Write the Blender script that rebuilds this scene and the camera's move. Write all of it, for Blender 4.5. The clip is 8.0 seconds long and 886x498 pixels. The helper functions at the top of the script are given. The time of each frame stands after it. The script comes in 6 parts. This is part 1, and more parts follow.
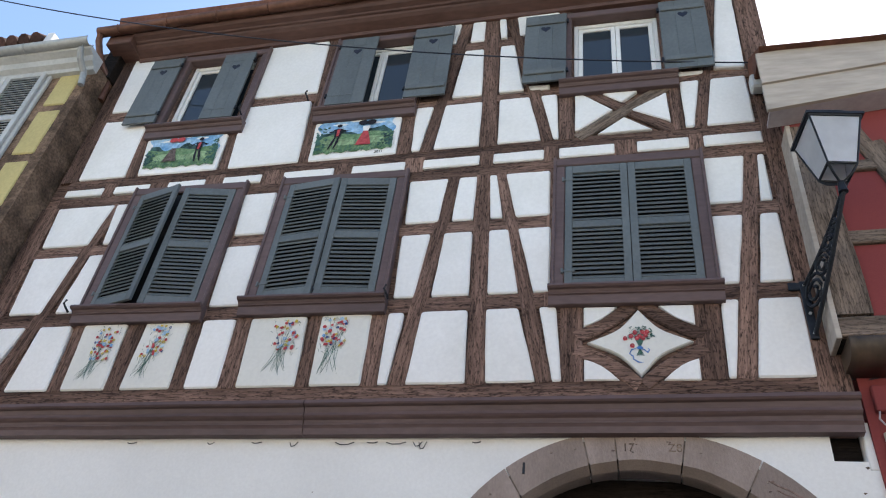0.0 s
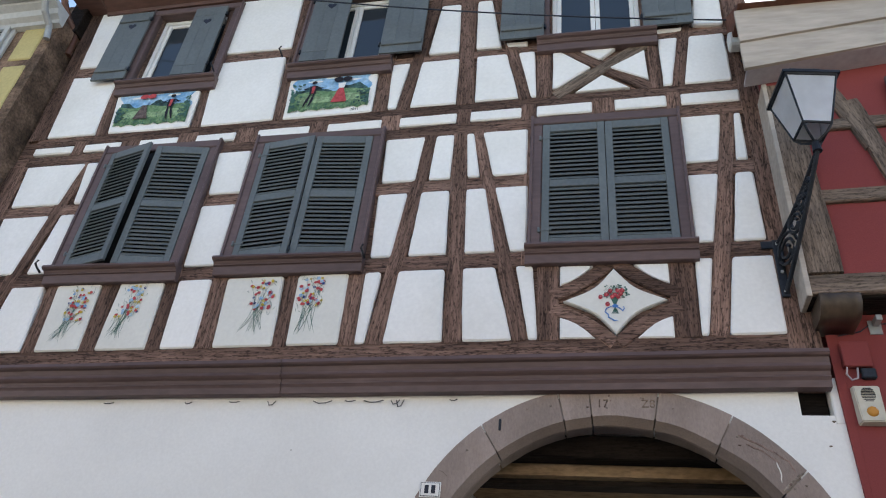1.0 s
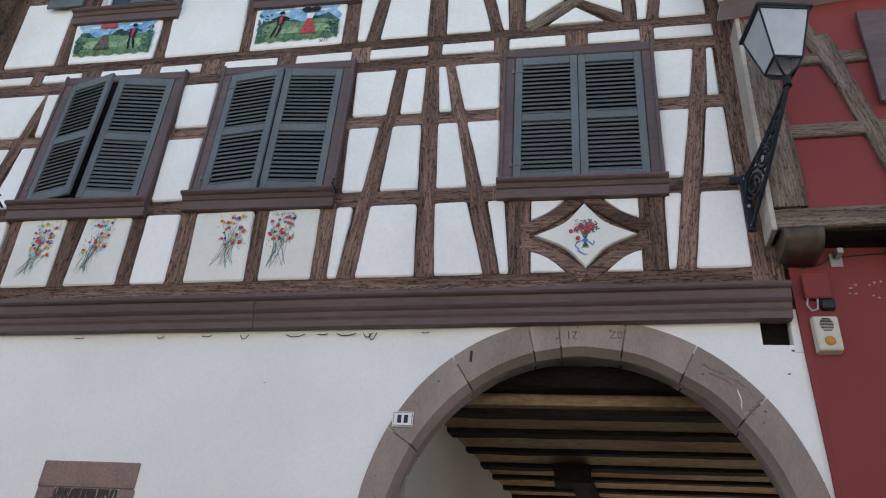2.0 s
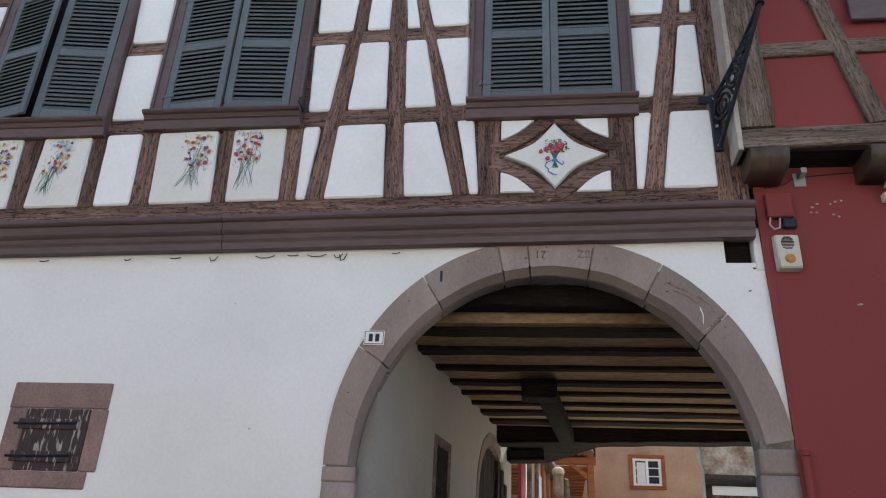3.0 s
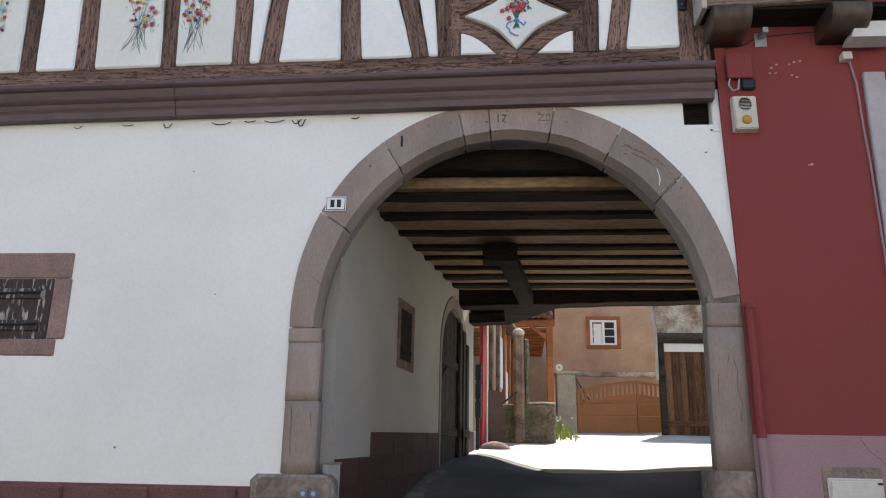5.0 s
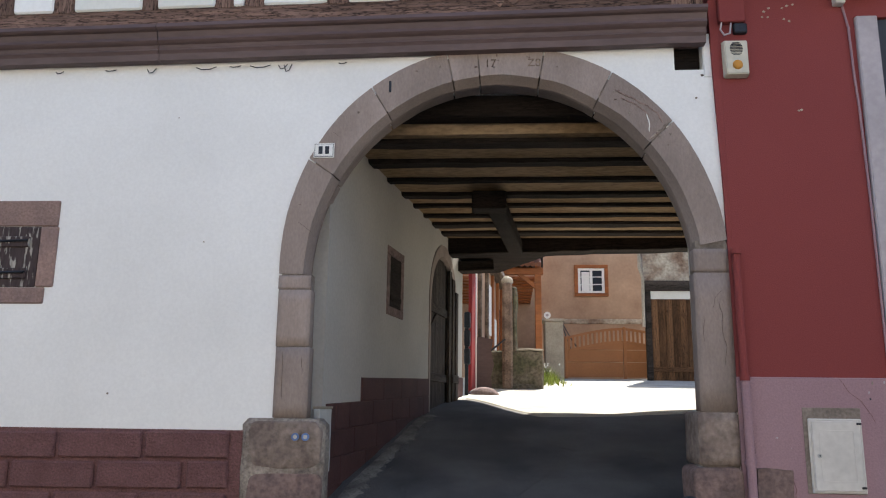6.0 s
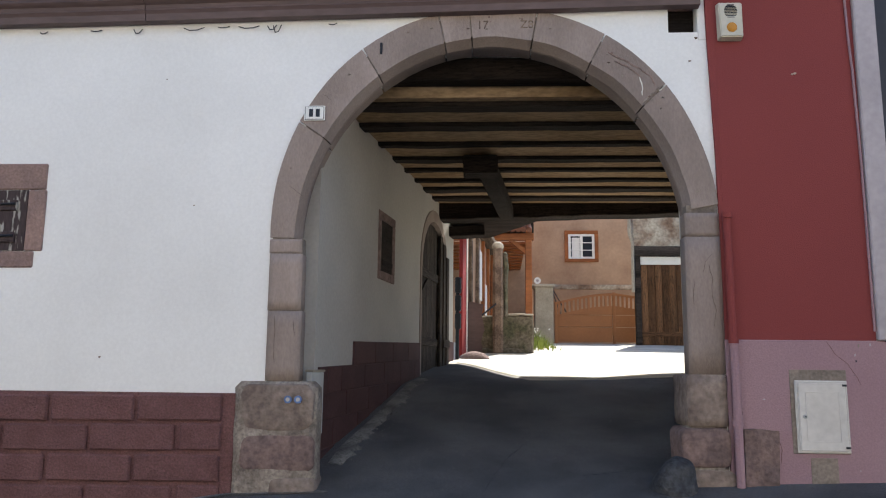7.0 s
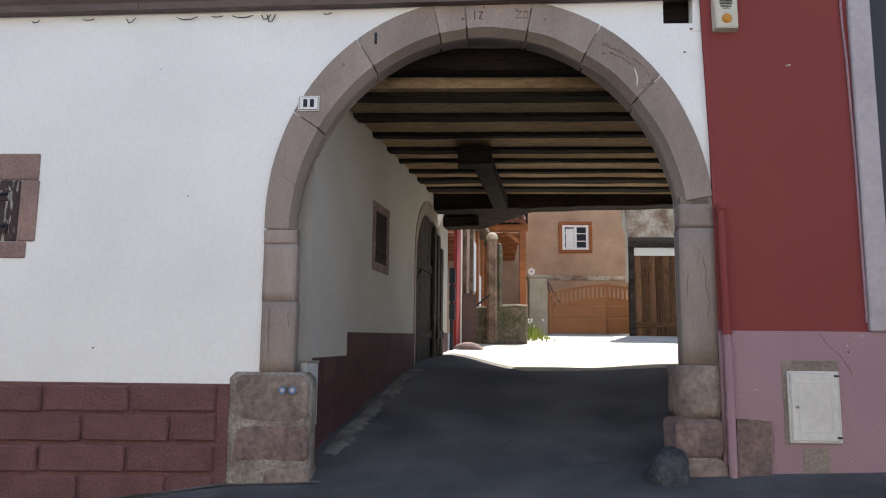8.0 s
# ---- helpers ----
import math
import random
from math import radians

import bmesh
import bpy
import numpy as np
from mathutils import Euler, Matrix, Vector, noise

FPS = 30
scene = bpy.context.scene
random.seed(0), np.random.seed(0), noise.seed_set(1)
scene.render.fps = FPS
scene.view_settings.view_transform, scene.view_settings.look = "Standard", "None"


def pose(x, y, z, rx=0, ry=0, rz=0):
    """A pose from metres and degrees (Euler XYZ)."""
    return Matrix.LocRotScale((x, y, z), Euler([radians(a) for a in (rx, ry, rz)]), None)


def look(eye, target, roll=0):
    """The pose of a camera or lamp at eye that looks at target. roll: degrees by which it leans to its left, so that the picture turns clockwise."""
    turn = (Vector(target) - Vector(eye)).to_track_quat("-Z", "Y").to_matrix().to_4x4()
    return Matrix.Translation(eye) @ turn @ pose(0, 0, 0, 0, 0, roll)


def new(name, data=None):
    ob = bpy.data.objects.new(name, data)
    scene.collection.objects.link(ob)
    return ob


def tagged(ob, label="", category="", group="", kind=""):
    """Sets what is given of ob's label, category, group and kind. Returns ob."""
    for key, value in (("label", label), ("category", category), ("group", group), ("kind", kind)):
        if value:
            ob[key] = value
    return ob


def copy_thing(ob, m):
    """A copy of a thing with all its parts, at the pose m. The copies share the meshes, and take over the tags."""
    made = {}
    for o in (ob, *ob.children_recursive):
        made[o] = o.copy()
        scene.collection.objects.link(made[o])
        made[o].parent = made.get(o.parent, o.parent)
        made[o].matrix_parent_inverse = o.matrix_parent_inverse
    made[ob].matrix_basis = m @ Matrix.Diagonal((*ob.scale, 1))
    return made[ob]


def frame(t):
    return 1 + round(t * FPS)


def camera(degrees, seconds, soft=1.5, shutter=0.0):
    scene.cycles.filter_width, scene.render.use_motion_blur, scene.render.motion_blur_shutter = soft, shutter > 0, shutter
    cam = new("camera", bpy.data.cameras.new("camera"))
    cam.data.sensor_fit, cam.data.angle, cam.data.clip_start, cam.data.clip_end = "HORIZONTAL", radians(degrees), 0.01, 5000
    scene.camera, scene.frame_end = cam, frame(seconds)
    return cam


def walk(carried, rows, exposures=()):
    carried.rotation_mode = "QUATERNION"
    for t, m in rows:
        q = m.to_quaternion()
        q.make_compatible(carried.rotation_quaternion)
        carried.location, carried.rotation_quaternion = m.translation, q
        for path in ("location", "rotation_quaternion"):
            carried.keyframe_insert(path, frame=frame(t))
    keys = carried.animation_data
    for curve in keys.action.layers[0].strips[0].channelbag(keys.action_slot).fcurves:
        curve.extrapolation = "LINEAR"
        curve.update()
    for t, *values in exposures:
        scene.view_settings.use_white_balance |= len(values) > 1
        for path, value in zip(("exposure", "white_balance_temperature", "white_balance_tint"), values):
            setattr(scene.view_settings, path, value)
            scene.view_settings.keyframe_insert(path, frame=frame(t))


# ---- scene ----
cam = camera(60.5, 8.0, soft=1.1)
PATH = [
    (0, (-0.193, -6.079, 1.031), (-0.65, -4.566, 2.256), 7.9),
    (0.5, (-0.189, -6.077, 1.045), (-0.622, -4.533, 2.24), 7.2),
    (1, (-0.186, -6.072, 1.051), (-0.591, -4.481, 2.194), 6.3),
    (1.5, (-0.188, -6.059, 1.025), (-0.561, -4.422, 2.112), 5.5),
    (3, (-0.22, -6.065, 1.003), (-0.471, -4.265, 1.839), 2.9),
    (3.5, (-0.211, -6.064, 0.987), (-0.433, -4.223, 1.737), 2.3),
    (4, (-0.208, -6.063, 0.968), (-0.401, -4.186, 1.631), 1.8),
    (4.5, (-0.198, -6.068, 0.952), (-0.371, -4.165, 1.544), 1.4),
    (6, (-0.2, -6.068, 0.91), (-0.328, -4.111, 1.306), 0.7),
    (6.5, (-0.21, -6.065, 0.901), (-0.324, -4.099, 1.246), 0.7),
    (7, (-0.213, -6.061, 0.891), (-0.315, -4.088, 1.2), 0.6),
    (7.5, (-0.216, -6.06, 0.894), (-0.308, -4.083, 1.185), 0.6),
    (8, (-0.218, -6.06, 0.893), (-0.304, -4.083, 1.178), 0.6),
]
walk(cam, [(t, look(eye, target, roll)) for t, eye, target, roll in PATH], [(0.0, 1.38), (1.0, 1.34), (2.4, 1.28), (3.5, 1.28), (4.5, 1.40), (6.0, 1.45), (8.0, 1.5)])

SUN_AZ, SUN_EL = 18.0, 54.0

# ---------------------------------------------------------------- light
world = bpy.data.worlds.new("sky")
scene.world = world
world.use_nodes = True
wn = world.node_tree.nodes
sky = wn.new("ShaderNodeTexSky")
sky.sky_type = "NISHITA"
sky.sun_disc = False
sky.sun_elevation = radians(SUN_EL)
sky.sun_rotation = radians(SUN_AZ)
sky.air_density, sky.dust_density, sky.ozone_density = 1.0, 0.5, 1.2
wn["Background"].inputs["Strength"].default_value = 0.12
world.node_tree.links.new(sky.outputs[0], wn["Background"].inputs["Color"])
sun_way = Vector((math.sin(radians(SUN_AZ)) * math.cos(radians(SUN_EL)), math.cos(radians(SUN_AZ)) * math.cos(radians(SUN_EL)), math.sin(radians(SUN_EL))))
lamp = bpy.data.lights.new("sun", "SUN")
lamp.energy, lamp.angle, lamp.color = 5.0, radians(0.5), (1.0, 0.95, 0.87)
sun = new("sun", lamp)
sun.matrix_basis = look(sun_way * 60, (0, 0, 0))


# ---------------------------------------------------------------- materials
def shader(name, base, rough=0.8, vary=0.12, grain=30.0, stain=1.5, bump=0.3, bump_scale=60.0, metal=0.0, stretch=(1, 1, 1), tint=None, per_object=0.0, depth=0.004, gloss=0.3):
    """Base colour varied at two scales, with a fine relief. tint: a second colour for the stains."""
    m = bpy.data.materials.new(name)
    m.use_nodes = True
    n, l = m.node_tree.nodes, m.node_tree.links
    b = n["Principled BSDF"]
    b.inputs["Roughness"].default_value, b.inputs["Metallic"].default_value = rough, metal
    b.inputs["Specular IOR Level"].default_value = gloss
    at = n.new("ShaderNodeTexCoord")
    mapping = n.new("ShaderNodeMapping")
    mapping.inputs["Scale"].default_value = stretch
    l.new(at.outputs["Object"], mapping.inputs["Vector"])
    info = n.new("ShaderNodeObjectInfo")
    shift = n.new("ShaderNodeVectorMath")
    shift.operation = "ADD"
    scaled = n.new("ShaderNodeMath")
    scaled.operation = "MULTIPLY"
    scaled.inputs[1].default_value = 37.0
    l.new(info.outputs["Random"], scaled.inputs[0])
    l.new(mapping.outputs[0], shift.inputs[0])
    l.new(scaled.outputs[0], shift.inputs[1])
    fine = n.new("ShaderNodeTexNoise")
    fine.inputs["Scale"].default_value, fine.inputs["Detail"].default_value = grain, 6
    wide = n.new("ShaderNodeTexNoise")
    wide.inputs["Scale"].default_value, wide.inputs["Detail"].default_value = stain, 5
    for t in (fine, wide):
        l.new(shift.outputs[0], t.inputs["Vector"])
    dark = tuple(c * (1 - 2.2 * vary) for c in base) if tint is None else tint
    ramp = n.new("ShaderNodeValToRGB")
    ramp.color_ramp.elements[0].position, ramp.color_ramp.elements[1].position = 0.35, 0.62
    ramp.color_ramp.elements[0].color, ramp.color_ramp.elements[1].color = (*dark, 1), (*base, 1)
    l.new(wide.outputs[0], ramp.inputs[0])
    level = n.new("ShaderNodeMapRange")
    level.inputs["From Min"].default_value, level.inputs["From Max"].default_value = 0.3, 0.7
    level.inputs["To Min"].default_value, level.inputs["To Max"].default_value = 1 - 1.6 * vary, 1 + 0.8 * vary
    l.new(fine.outputs[0], level.inputs[0])
    last = level.outputs[0]
    if per_object:
        each = n.new("ShaderNodeMapRange")
        each.inputs["To Min"].default_value, each.inputs["To Max"].default_value = 1 - per_object, 1 + per_object
        l.new(info.outputs["Random"], each.inputs[0])
        times = n.new("ShaderNodeMath")
        times.operation = "MULTIPLY"
        l.new(last, times.inputs[0])
        l.new(each.outputs[0], times.inputs[1])
        last = times.outputs[0]
    mix = n.new("ShaderNodeVectorMath")
    mix.operation = "SCALE"
    l.new(ramp.outputs[0], mix.inputs[0])
    l.new(last, mix.inputs["Scale"])
    l.new(mix.outputs[0], b.inputs["Base Color"])
    if bump:
        relief = n.new("ShaderNodeTexNoise")
        relief.inputs["Scale"].default_value, relief.inputs["Detail"].default_value = bump_scale, 5
        l.new(shift.outputs[0], relief.inputs["Vector"])
        bm_node = n.new("ShaderNodeBump")
        bm_node.inputs["Strength"].default_value, bm_node.inputs["Distance"].default_value = bump, depth
        l.new(relief.outputs[0], bm_node.inputs["Height"])
        l.new(bm_node.outputs[0], b.inputs["Normal"])
    return m


def timber(name, base, crack=0.5, vary=0.25, fine=1.0):
    """Old wood with its grain along the local X axis, with drying cracks."""
    m = shader(name, base, rough=0.9, vary=vary, grain=34 * fine, stain=2.6, bump=1.0, bump_scale=30 * fine, stretch=(0.13, 1.5, 1.5), per_object=0.16, depth=0.016, gloss=0.15)
    n, l = m.node_tree.nodes, m.node_tree.links
    b = n["Principled BSDF"]
    wave = n.new("ShaderNodeTexNoise")
    wave.inputs["Scale"].default_value, wave.inputs["Detail"].default_value = 13.0 * fine, 4
    old = b.inputs["Base Color"].links[0].from_socket
    mapped = [k for k in n if k.type == "VECT_MATH" and k.operation == "ADD"][0]
    l.new(mapped.outputs[0], wave.inputs["Vector"])
    near = n.new("ShaderNodeMath")
    near.operation, near.inputs[1].default_value = "SUBTRACT", 0.5
    size = n.new("ShaderNodeMath")
    size.operation = "ABSOLUTE"
    edge = n.new("ShaderNodeMapRange")
    edge.inputs["From Min"].default_value, edge.inputs["From Max"].default_value = 0.004, 0.022
    edge.inputs["To Min"].default_value, edge.inputs["To Max"].default_value = 1 - crack, 1.0
    l.new(wave.outputs[0], near.inputs[0])
    l.new(near.outputs[0], size.inputs[0])
    l.new(size.outputs[0], edge.inputs[0])
    pits = n.new("ShaderNodeTexNoise")
    pits.inputs["Scale"].default_value, pits.inputs["Detail"].default_value = 48.0 * fine, 2
    longer = n.new("ShaderNodeVectorMath")
    longer.operation, longer.inputs[1].default_value = "MULTIPLY", (3.2, 1, 1)
    l.new(mapped.outputs[0], longer.inputs[0])
    l.new(longer.outputs[0], pits.inputs["Vector"])
    speck = n.new("ShaderNodeMapRange")
    speck.inputs["From Min"].default_value, speck.inputs["From Max"].default_value = 0.34, 0.46
    speck.inputs["To Min"].default_value, speck.inputs["To Max"].default_value = 1 - crack * 0.9, 1.0
    l.new(pits.outputs[0], speck.inputs[0])
    both = n.new("ShaderNodeMath")
    both.operation = "MULTIPLY"
    l.new(edge.outputs[0], both.inputs[0])
    l.new(speck.outputs[0], both.inputs[1])
    out = n.new("ShaderNodeVectorMath")
    out.operation = "SCALE"
    l.new(old, out.inputs[0])
    l.new(both.outputs[0], out.inputs["Scale"])
    l.new(out.outputs[0], b.inputs["Base Color"])
    return m


PLASTER = shader("white_plaster", (0.80, 0.80, 0.79), 0.9, 0.025, 40, 0.8, 0.25, 90, tint=(0.74, 0.74, 0.73), depth=0.003, gloss=0.1)
PANEL = shader("panel_plaster", (0.82, 0.81, 0.79), 0.9, 0.03, 25, 1.2, 0.3, 45, tint=(0.76, 0.75, 0.72), per_object=0.02, depth=0.003, gloss=0.1)
# the white plaster again, darkened in its colour to dim the passage
DIMMED_PLASTER = shader("passage_plaster_dimmed", (0.45, 0.43, 0.395), 0.9, 0.04, 30, 0.8, 0.3, 70, tint=(0.39, 0.37, 0.34), depth=0.004, gloss=0.1)
CREAM = shader("painted_panel_ground", (0.72, 0.71, 0.66), 0.9, 0.03, 25, 1.5, 0.25, 45, gloss=0.1)
WOOD = timber("facade_timber", (0.265, 0.165, 0.128), 0.66, 0.28)
PAINTED = shader("brown_paint", (0.130, 0.088, 0.085), 0.55, 0.10, 25, 2.0, 0.2, 40, per_object=0.05, stretch=(0.3, 1, 1))
GREYWOOD = timber("weathered_timber", (0.25, 0.19, 0.148), 0.5, 0.26)
BLACKWOOD = timber("black_timber", (0.030, 0.022, 0.018), 0.5)
SHUTTER = shader("shutter_paint", (0.130, 0.147, 0.150), 0.5, 0.08, 30, 1.5, 0.15, 50, per_object=0.06)
STONE = shader("sandstone", (0.335, 0.272, 0.243), 0.92, 0.07, 38, 1.8, 0.6, 60, tint=(0.262, 0.212, 0.188), per_object=0.10, stretch=(1.6, 1.6, 0.7), depth=0.007, gloss=0.12)
BASESTONE = shader("worn_sandstone", (0.285, 0.230, 0.195), 0.9, 0.2, 22, 4.0, 0.9, 24, tint=(0.185, 0.142, 0.122), per_object=0.1, depth=0.016, gloss=0.15)
BRICKPAINT = shader("oxblood_render", (0.165, 0.082, 0.080), 0.85, 0.16, 70, 6.0, 1.0, 48, tint=(0.135, 0.064, 0.063), per_object=0.05, depth=0.014)
RED = shader("red_render", (0.232, 0.056, 0.054), 0.88, 0.05, 90, 0.6, 0.5, 110, tint=(0.215, 0.052, 0.051), depth=0.004, gloss=0.12)
PINK = shader("mauve_render", (0.345, 0.225, 0.25), 0.88, 0.06, 70, 0.9, 0.6, 80, tint=(0.315, 0.202, 0.228), depth=0.006, gloss=0.12)
GREYTRIM = shader("grey_trim", (0.42, 0.38, 0.40), 0.7, 0.06, 20, 2, 0.2, 40)
DARKTRIM = shader("anthracite_front", (0.035, 0.037, 0.048), 0.5, 0.06, 20, 2, 0.1, 40)
YELLOW = shader("yellow_render", (0.52, 0.44, 0.20), 0.9, 0.06, 25, 1.5, 0.3, 50)
ROUGHBROWN = shader("brown_render", (0.26, 0.172, 0.118), 0.95, 0.3, 30, 3.0, 1.0, 35, depth=0.02)
GREYWHITE = shader("grey_white_paint", (0.50, 0.51, 0.50), 0.6, 0.06, 20, 2, 0.15, 40)
COPPER = shader("brown_copper", (0.17, 0.082, 0.055), 0.42, 0.12, 12, 3, 0.1, 40, metal=0.35)
ZINC = shader("zinc", (0.42, 0.43, 0.42), 0.5, 0.08, 14, 2, 0.1, 40, metal=0.3)
EAVE = shader("eave_brown", (0.135, 0.074, 0.060), 0.6, 0.14, 20, 1.5, 0.2, 30, stretch=(0.3, 1, 1))
ASPHALT = shader("asphalt", (0.132, 0.130, 0.130), 0.9, 0.30, 110, 1.0, 1.0, 140, tint=(0.062, 0.063, 0.067), depth=0.006, gloss=0.2)
JOINT = shader("joint_mortar", (0.27, 0.225, 0.19), 0.95, 0.15, 40, 5, 0.5, 60)
PALEBOARD = shader("pale_board", (0.47, 0.41, 0.35), 0.8, 0.1, 20, 2, 0.2, 30, stretch=(0.2, 1, 1))
# made pale so that the yard floor looks sunlit
SUNLIT_YARD = shader("yard_pale_as_sunlit", (0.50, 0.47, 0.41), 0.95, 0.15, 60, 1.3, 0.5, 90, tint=(0.36, 0.34, 0.29))
DUST = shader("pale_dust", (0.20, 0.19, 0.175), 0.95, 0.25, 50, 4, 0.5, 80)
IRON = shader("wrought_iron", (0.03, 0.034, 0.042), 0.5, 0.15, 40, 6, 0.2, 80, metal=0.4)
ENAMEL = shader("white_enamel", (0.78, 0.78, 0.76), 0.3, 0.03, 20, 6, 0.0)
INK = shader("dark_ink", (0.015, 0.02, 0.035), 0.5, 0.05, 20, 6, 0.0)
PLASTIC = shader("aged_plastic", (0.55, 0.52, 0.43), 0.5, 0.04, 30, 6, 0.05, 60)
AMBER = shader("amber_lens", (0.55, 0.25, 0.04), 0.25, 0.05, 30, 6, 0.0)
WHITEMETAL = shader("white_box_paint", (0.62, 0.60, 0.57), 0.5, 0.05, 20, 3, 0.05, 50)
TILE = shader("roof_tile", (0.20, 0.085, 0.055), 0.85, 0.2, 20, 2, 0.4, 40, per_object=0.15)
CEILING = shader("ochre_ceiling", (0.35, 0.25, 0.158), 0.95, 0.22, 26, 2.5, 0.9, 30, stretch=(0.4, 1, 1), tint=(0.27, 0.18, 0.10), depth=0.012, gloss=0.1)
OCHRE = shader("brown_plaster", (0.46, 0.315, 0.215), 0.95, 0.06, 14, 1.0, 0.4, 40, tint=(0.32, 0.205, 0.14))
PEELING = shader("peeling_plaster", (0.52, 0.46, 0.37), 0.95, 0.2, 16, 2.6, 0.9, 20, tint=(0.22, 0.145, 0.10), depth=0.02)
ORANGE = shader("orange_wood", (0.34, 0.115, 0.035), 0.6, 0.15, 20, 2, 0.3, 30, stretch=(0.3, 1, 1))
GATE = shader("gate_brown", (0.33, 0.135, 0.05), 0.55, 0.06, 20, 2, 0.1, 40)
DOORWOOD = timber("old_door_wood", (0.215, 0.112, 0.056), 0.5)
MOSSSTONE = shader("mossy_stone", (0.17, 0.14, 0.105), 0.95, 0.3, 18, 4, 0.9, 25, tint=(0.09, 0.085, 0.05), depth=0.015)
CONCRETE = shader("concrete", (0.42, 0.37, 0.29), 0.9, 0.12, 30, 2, 0.4, 40)
PURPLESTONE = shader("purple_sandstone", (0.235, 0.165, 0.150), 0.9, 0.22, 25, 5.0, 0.9, 30, tint=(0.165, 0.120, 0.112), depth=0.014, gloss=0.15)
BASEMORTAR = shader("base_mortar", (0.34, 0.295, 0.25), 0.95, 0.25, 35, 4.0, 1.0, 40, tint=(0.20, 0.165, 0.14), depth=0.014, gloss=0.1)
LEAF = shader("leaf", (0.28, 0.34, 0.06), 0.7, 0.25, 20, 8, 0.0)
# near black, standing in for the shade of unlit insides
UNLIT_BLACK = shader("unlit_black", (0.02, 0.02, 0.022), 0.9, 0.1, 10, 2, 0.0)
GREENPAINT = shader("green_paint", (0.22, 0.34, 0.18), 0.9, 0.25, 35, 9, 0.0, tint=(0.10, 0.20, 0.10))
BLUEPAINT = shader("blue_paint", (0.16, 0.36, 0.62), 0.9, 0.2, 25, 6, 0.0, tint=(0.42, 0.60, 0.75))
REDPAINT = shader("red_paint", (0.50, 0.08, 0.09), 0.9, 0.15, 60, 20, 0.0)
YELLOWPAINT = shader("yellow_paint", (0.62, 0.47, 0.06), 0.9, 0.15, 60, 20, 0.0)
STEMPAINT = shader("stem_paint", (0.07, 0.16, 0.13), 0.9, 0.15, 60, 20, 0.0)
NAVYPAINT = shader("navy_paint", (0.025, 0.05, 0.20), 0.9, 0.15, 60, 20, 0.0)
HILLPAINT = shader("hill_paint", (0.06, 0.13, 0.13), 0.9, 0.3, 40, 12, 0.0)
BLACKPAINT = shader("black_paint", (0.02, 0.02, 0.03), 0.9, 0.15, 60, 20, 0.0)
GREYPAINT = shader("skirt_paint", (0.17, 0.13, 0.12), 0.9, 0.3, 90, 20, 0.0)


def glass_material():
    m = bpy.data.materials.new("window_glass")
    m.use_nodes = True
    b = m.node_tree.nodes["Principled BSDF"]
    b.inputs["Base Color"].default_value = (0.03, 0.04, 0.05, 1)
    b.inputs["Roughness"].default_value = 0.02
    b.inputs["IOR"].default_value = 1.52
    b.inputs["Specular IOR Level"].default_value = 0.5
    return m


def frosted_material():
    m = shader("frosted_glass", (0.80, 0.81, 0.84), 0.35, 0.04, 10, 4, 0.0)
    m.node_tree.nodes["Principled BSDF"].inputs["Transmission Weight"].default_value = 0.5
    return m


GLASS, FROSTED = glass_material(), frosted_material()


# ---------------------------------------------------------------- building helpers
def thing(name, label, category, at=(0, 0, 0), group="", kind=""):
    return tagged(place(new(name), at), label, category, group, kind)


def place(ob, at):
    ob.matrix_basis = at if isinstance(at, Matrix) else Matrix.Translation(at)
    return ob


def mesh_of(name, bm, material):
    me = bpy.data.meshes.new(name)
    bmesh.ops.recalc_face_normals(bm, faces=bm.faces)
    bm.to_mesh(me)
    bm.free()
    for m in material if isinstance(material, (list, tuple)) else [material]:
        me.materials.append(m)
    return me


def part(name, bm, material, parent=None, label="", at=None):
    ob = new(name, mesh_of(name, bm, material))
    ob.parent = parent
    if at is not None:
        place(ob, at)
    return tagged(ob, label) if label else ob


def piece(name, mesh, parent, at):
    ob = new(name, mesh)
    ob.parent = parent
    return place(ob, at)


def add_box(bm, x0, x1, y0, y1, z0, z1, bevel=0.0, index=0):
    """A box, its edges cut by bevel."""
    ret = bmesh.ops.create_cube(bm, size=1.0)
    vs = ret["verts"]
    bmesh.ops.scale(bm, vec=(x1 - x0, y1 - y0, z1 - z0), verts=vs)
    bmesh.ops.translate(bm, vec=((x0 + x1) / 2, (y0 + y1) / 2, (z0 + z1) / 2), verts=vs)
    if bevel:
        es = list({e for v in vs for e in v.link_edges})
        r = bmesh.ops.bevel(bm, geom=es, offset=bevel, segments=1, affect="EDGES")
        for f in r["faces"]:
            f.material_index = index
    for v in vs:
        if v.is_valid:
            for f in v.link_faces:
                f.material_index = index
    return bm


def box(x0, x1, y0, y1, z0, z1, bevel=0.006):
    return add_box(bmesh.new(), x0, x1, y0, y1, z0, z1, bevel)


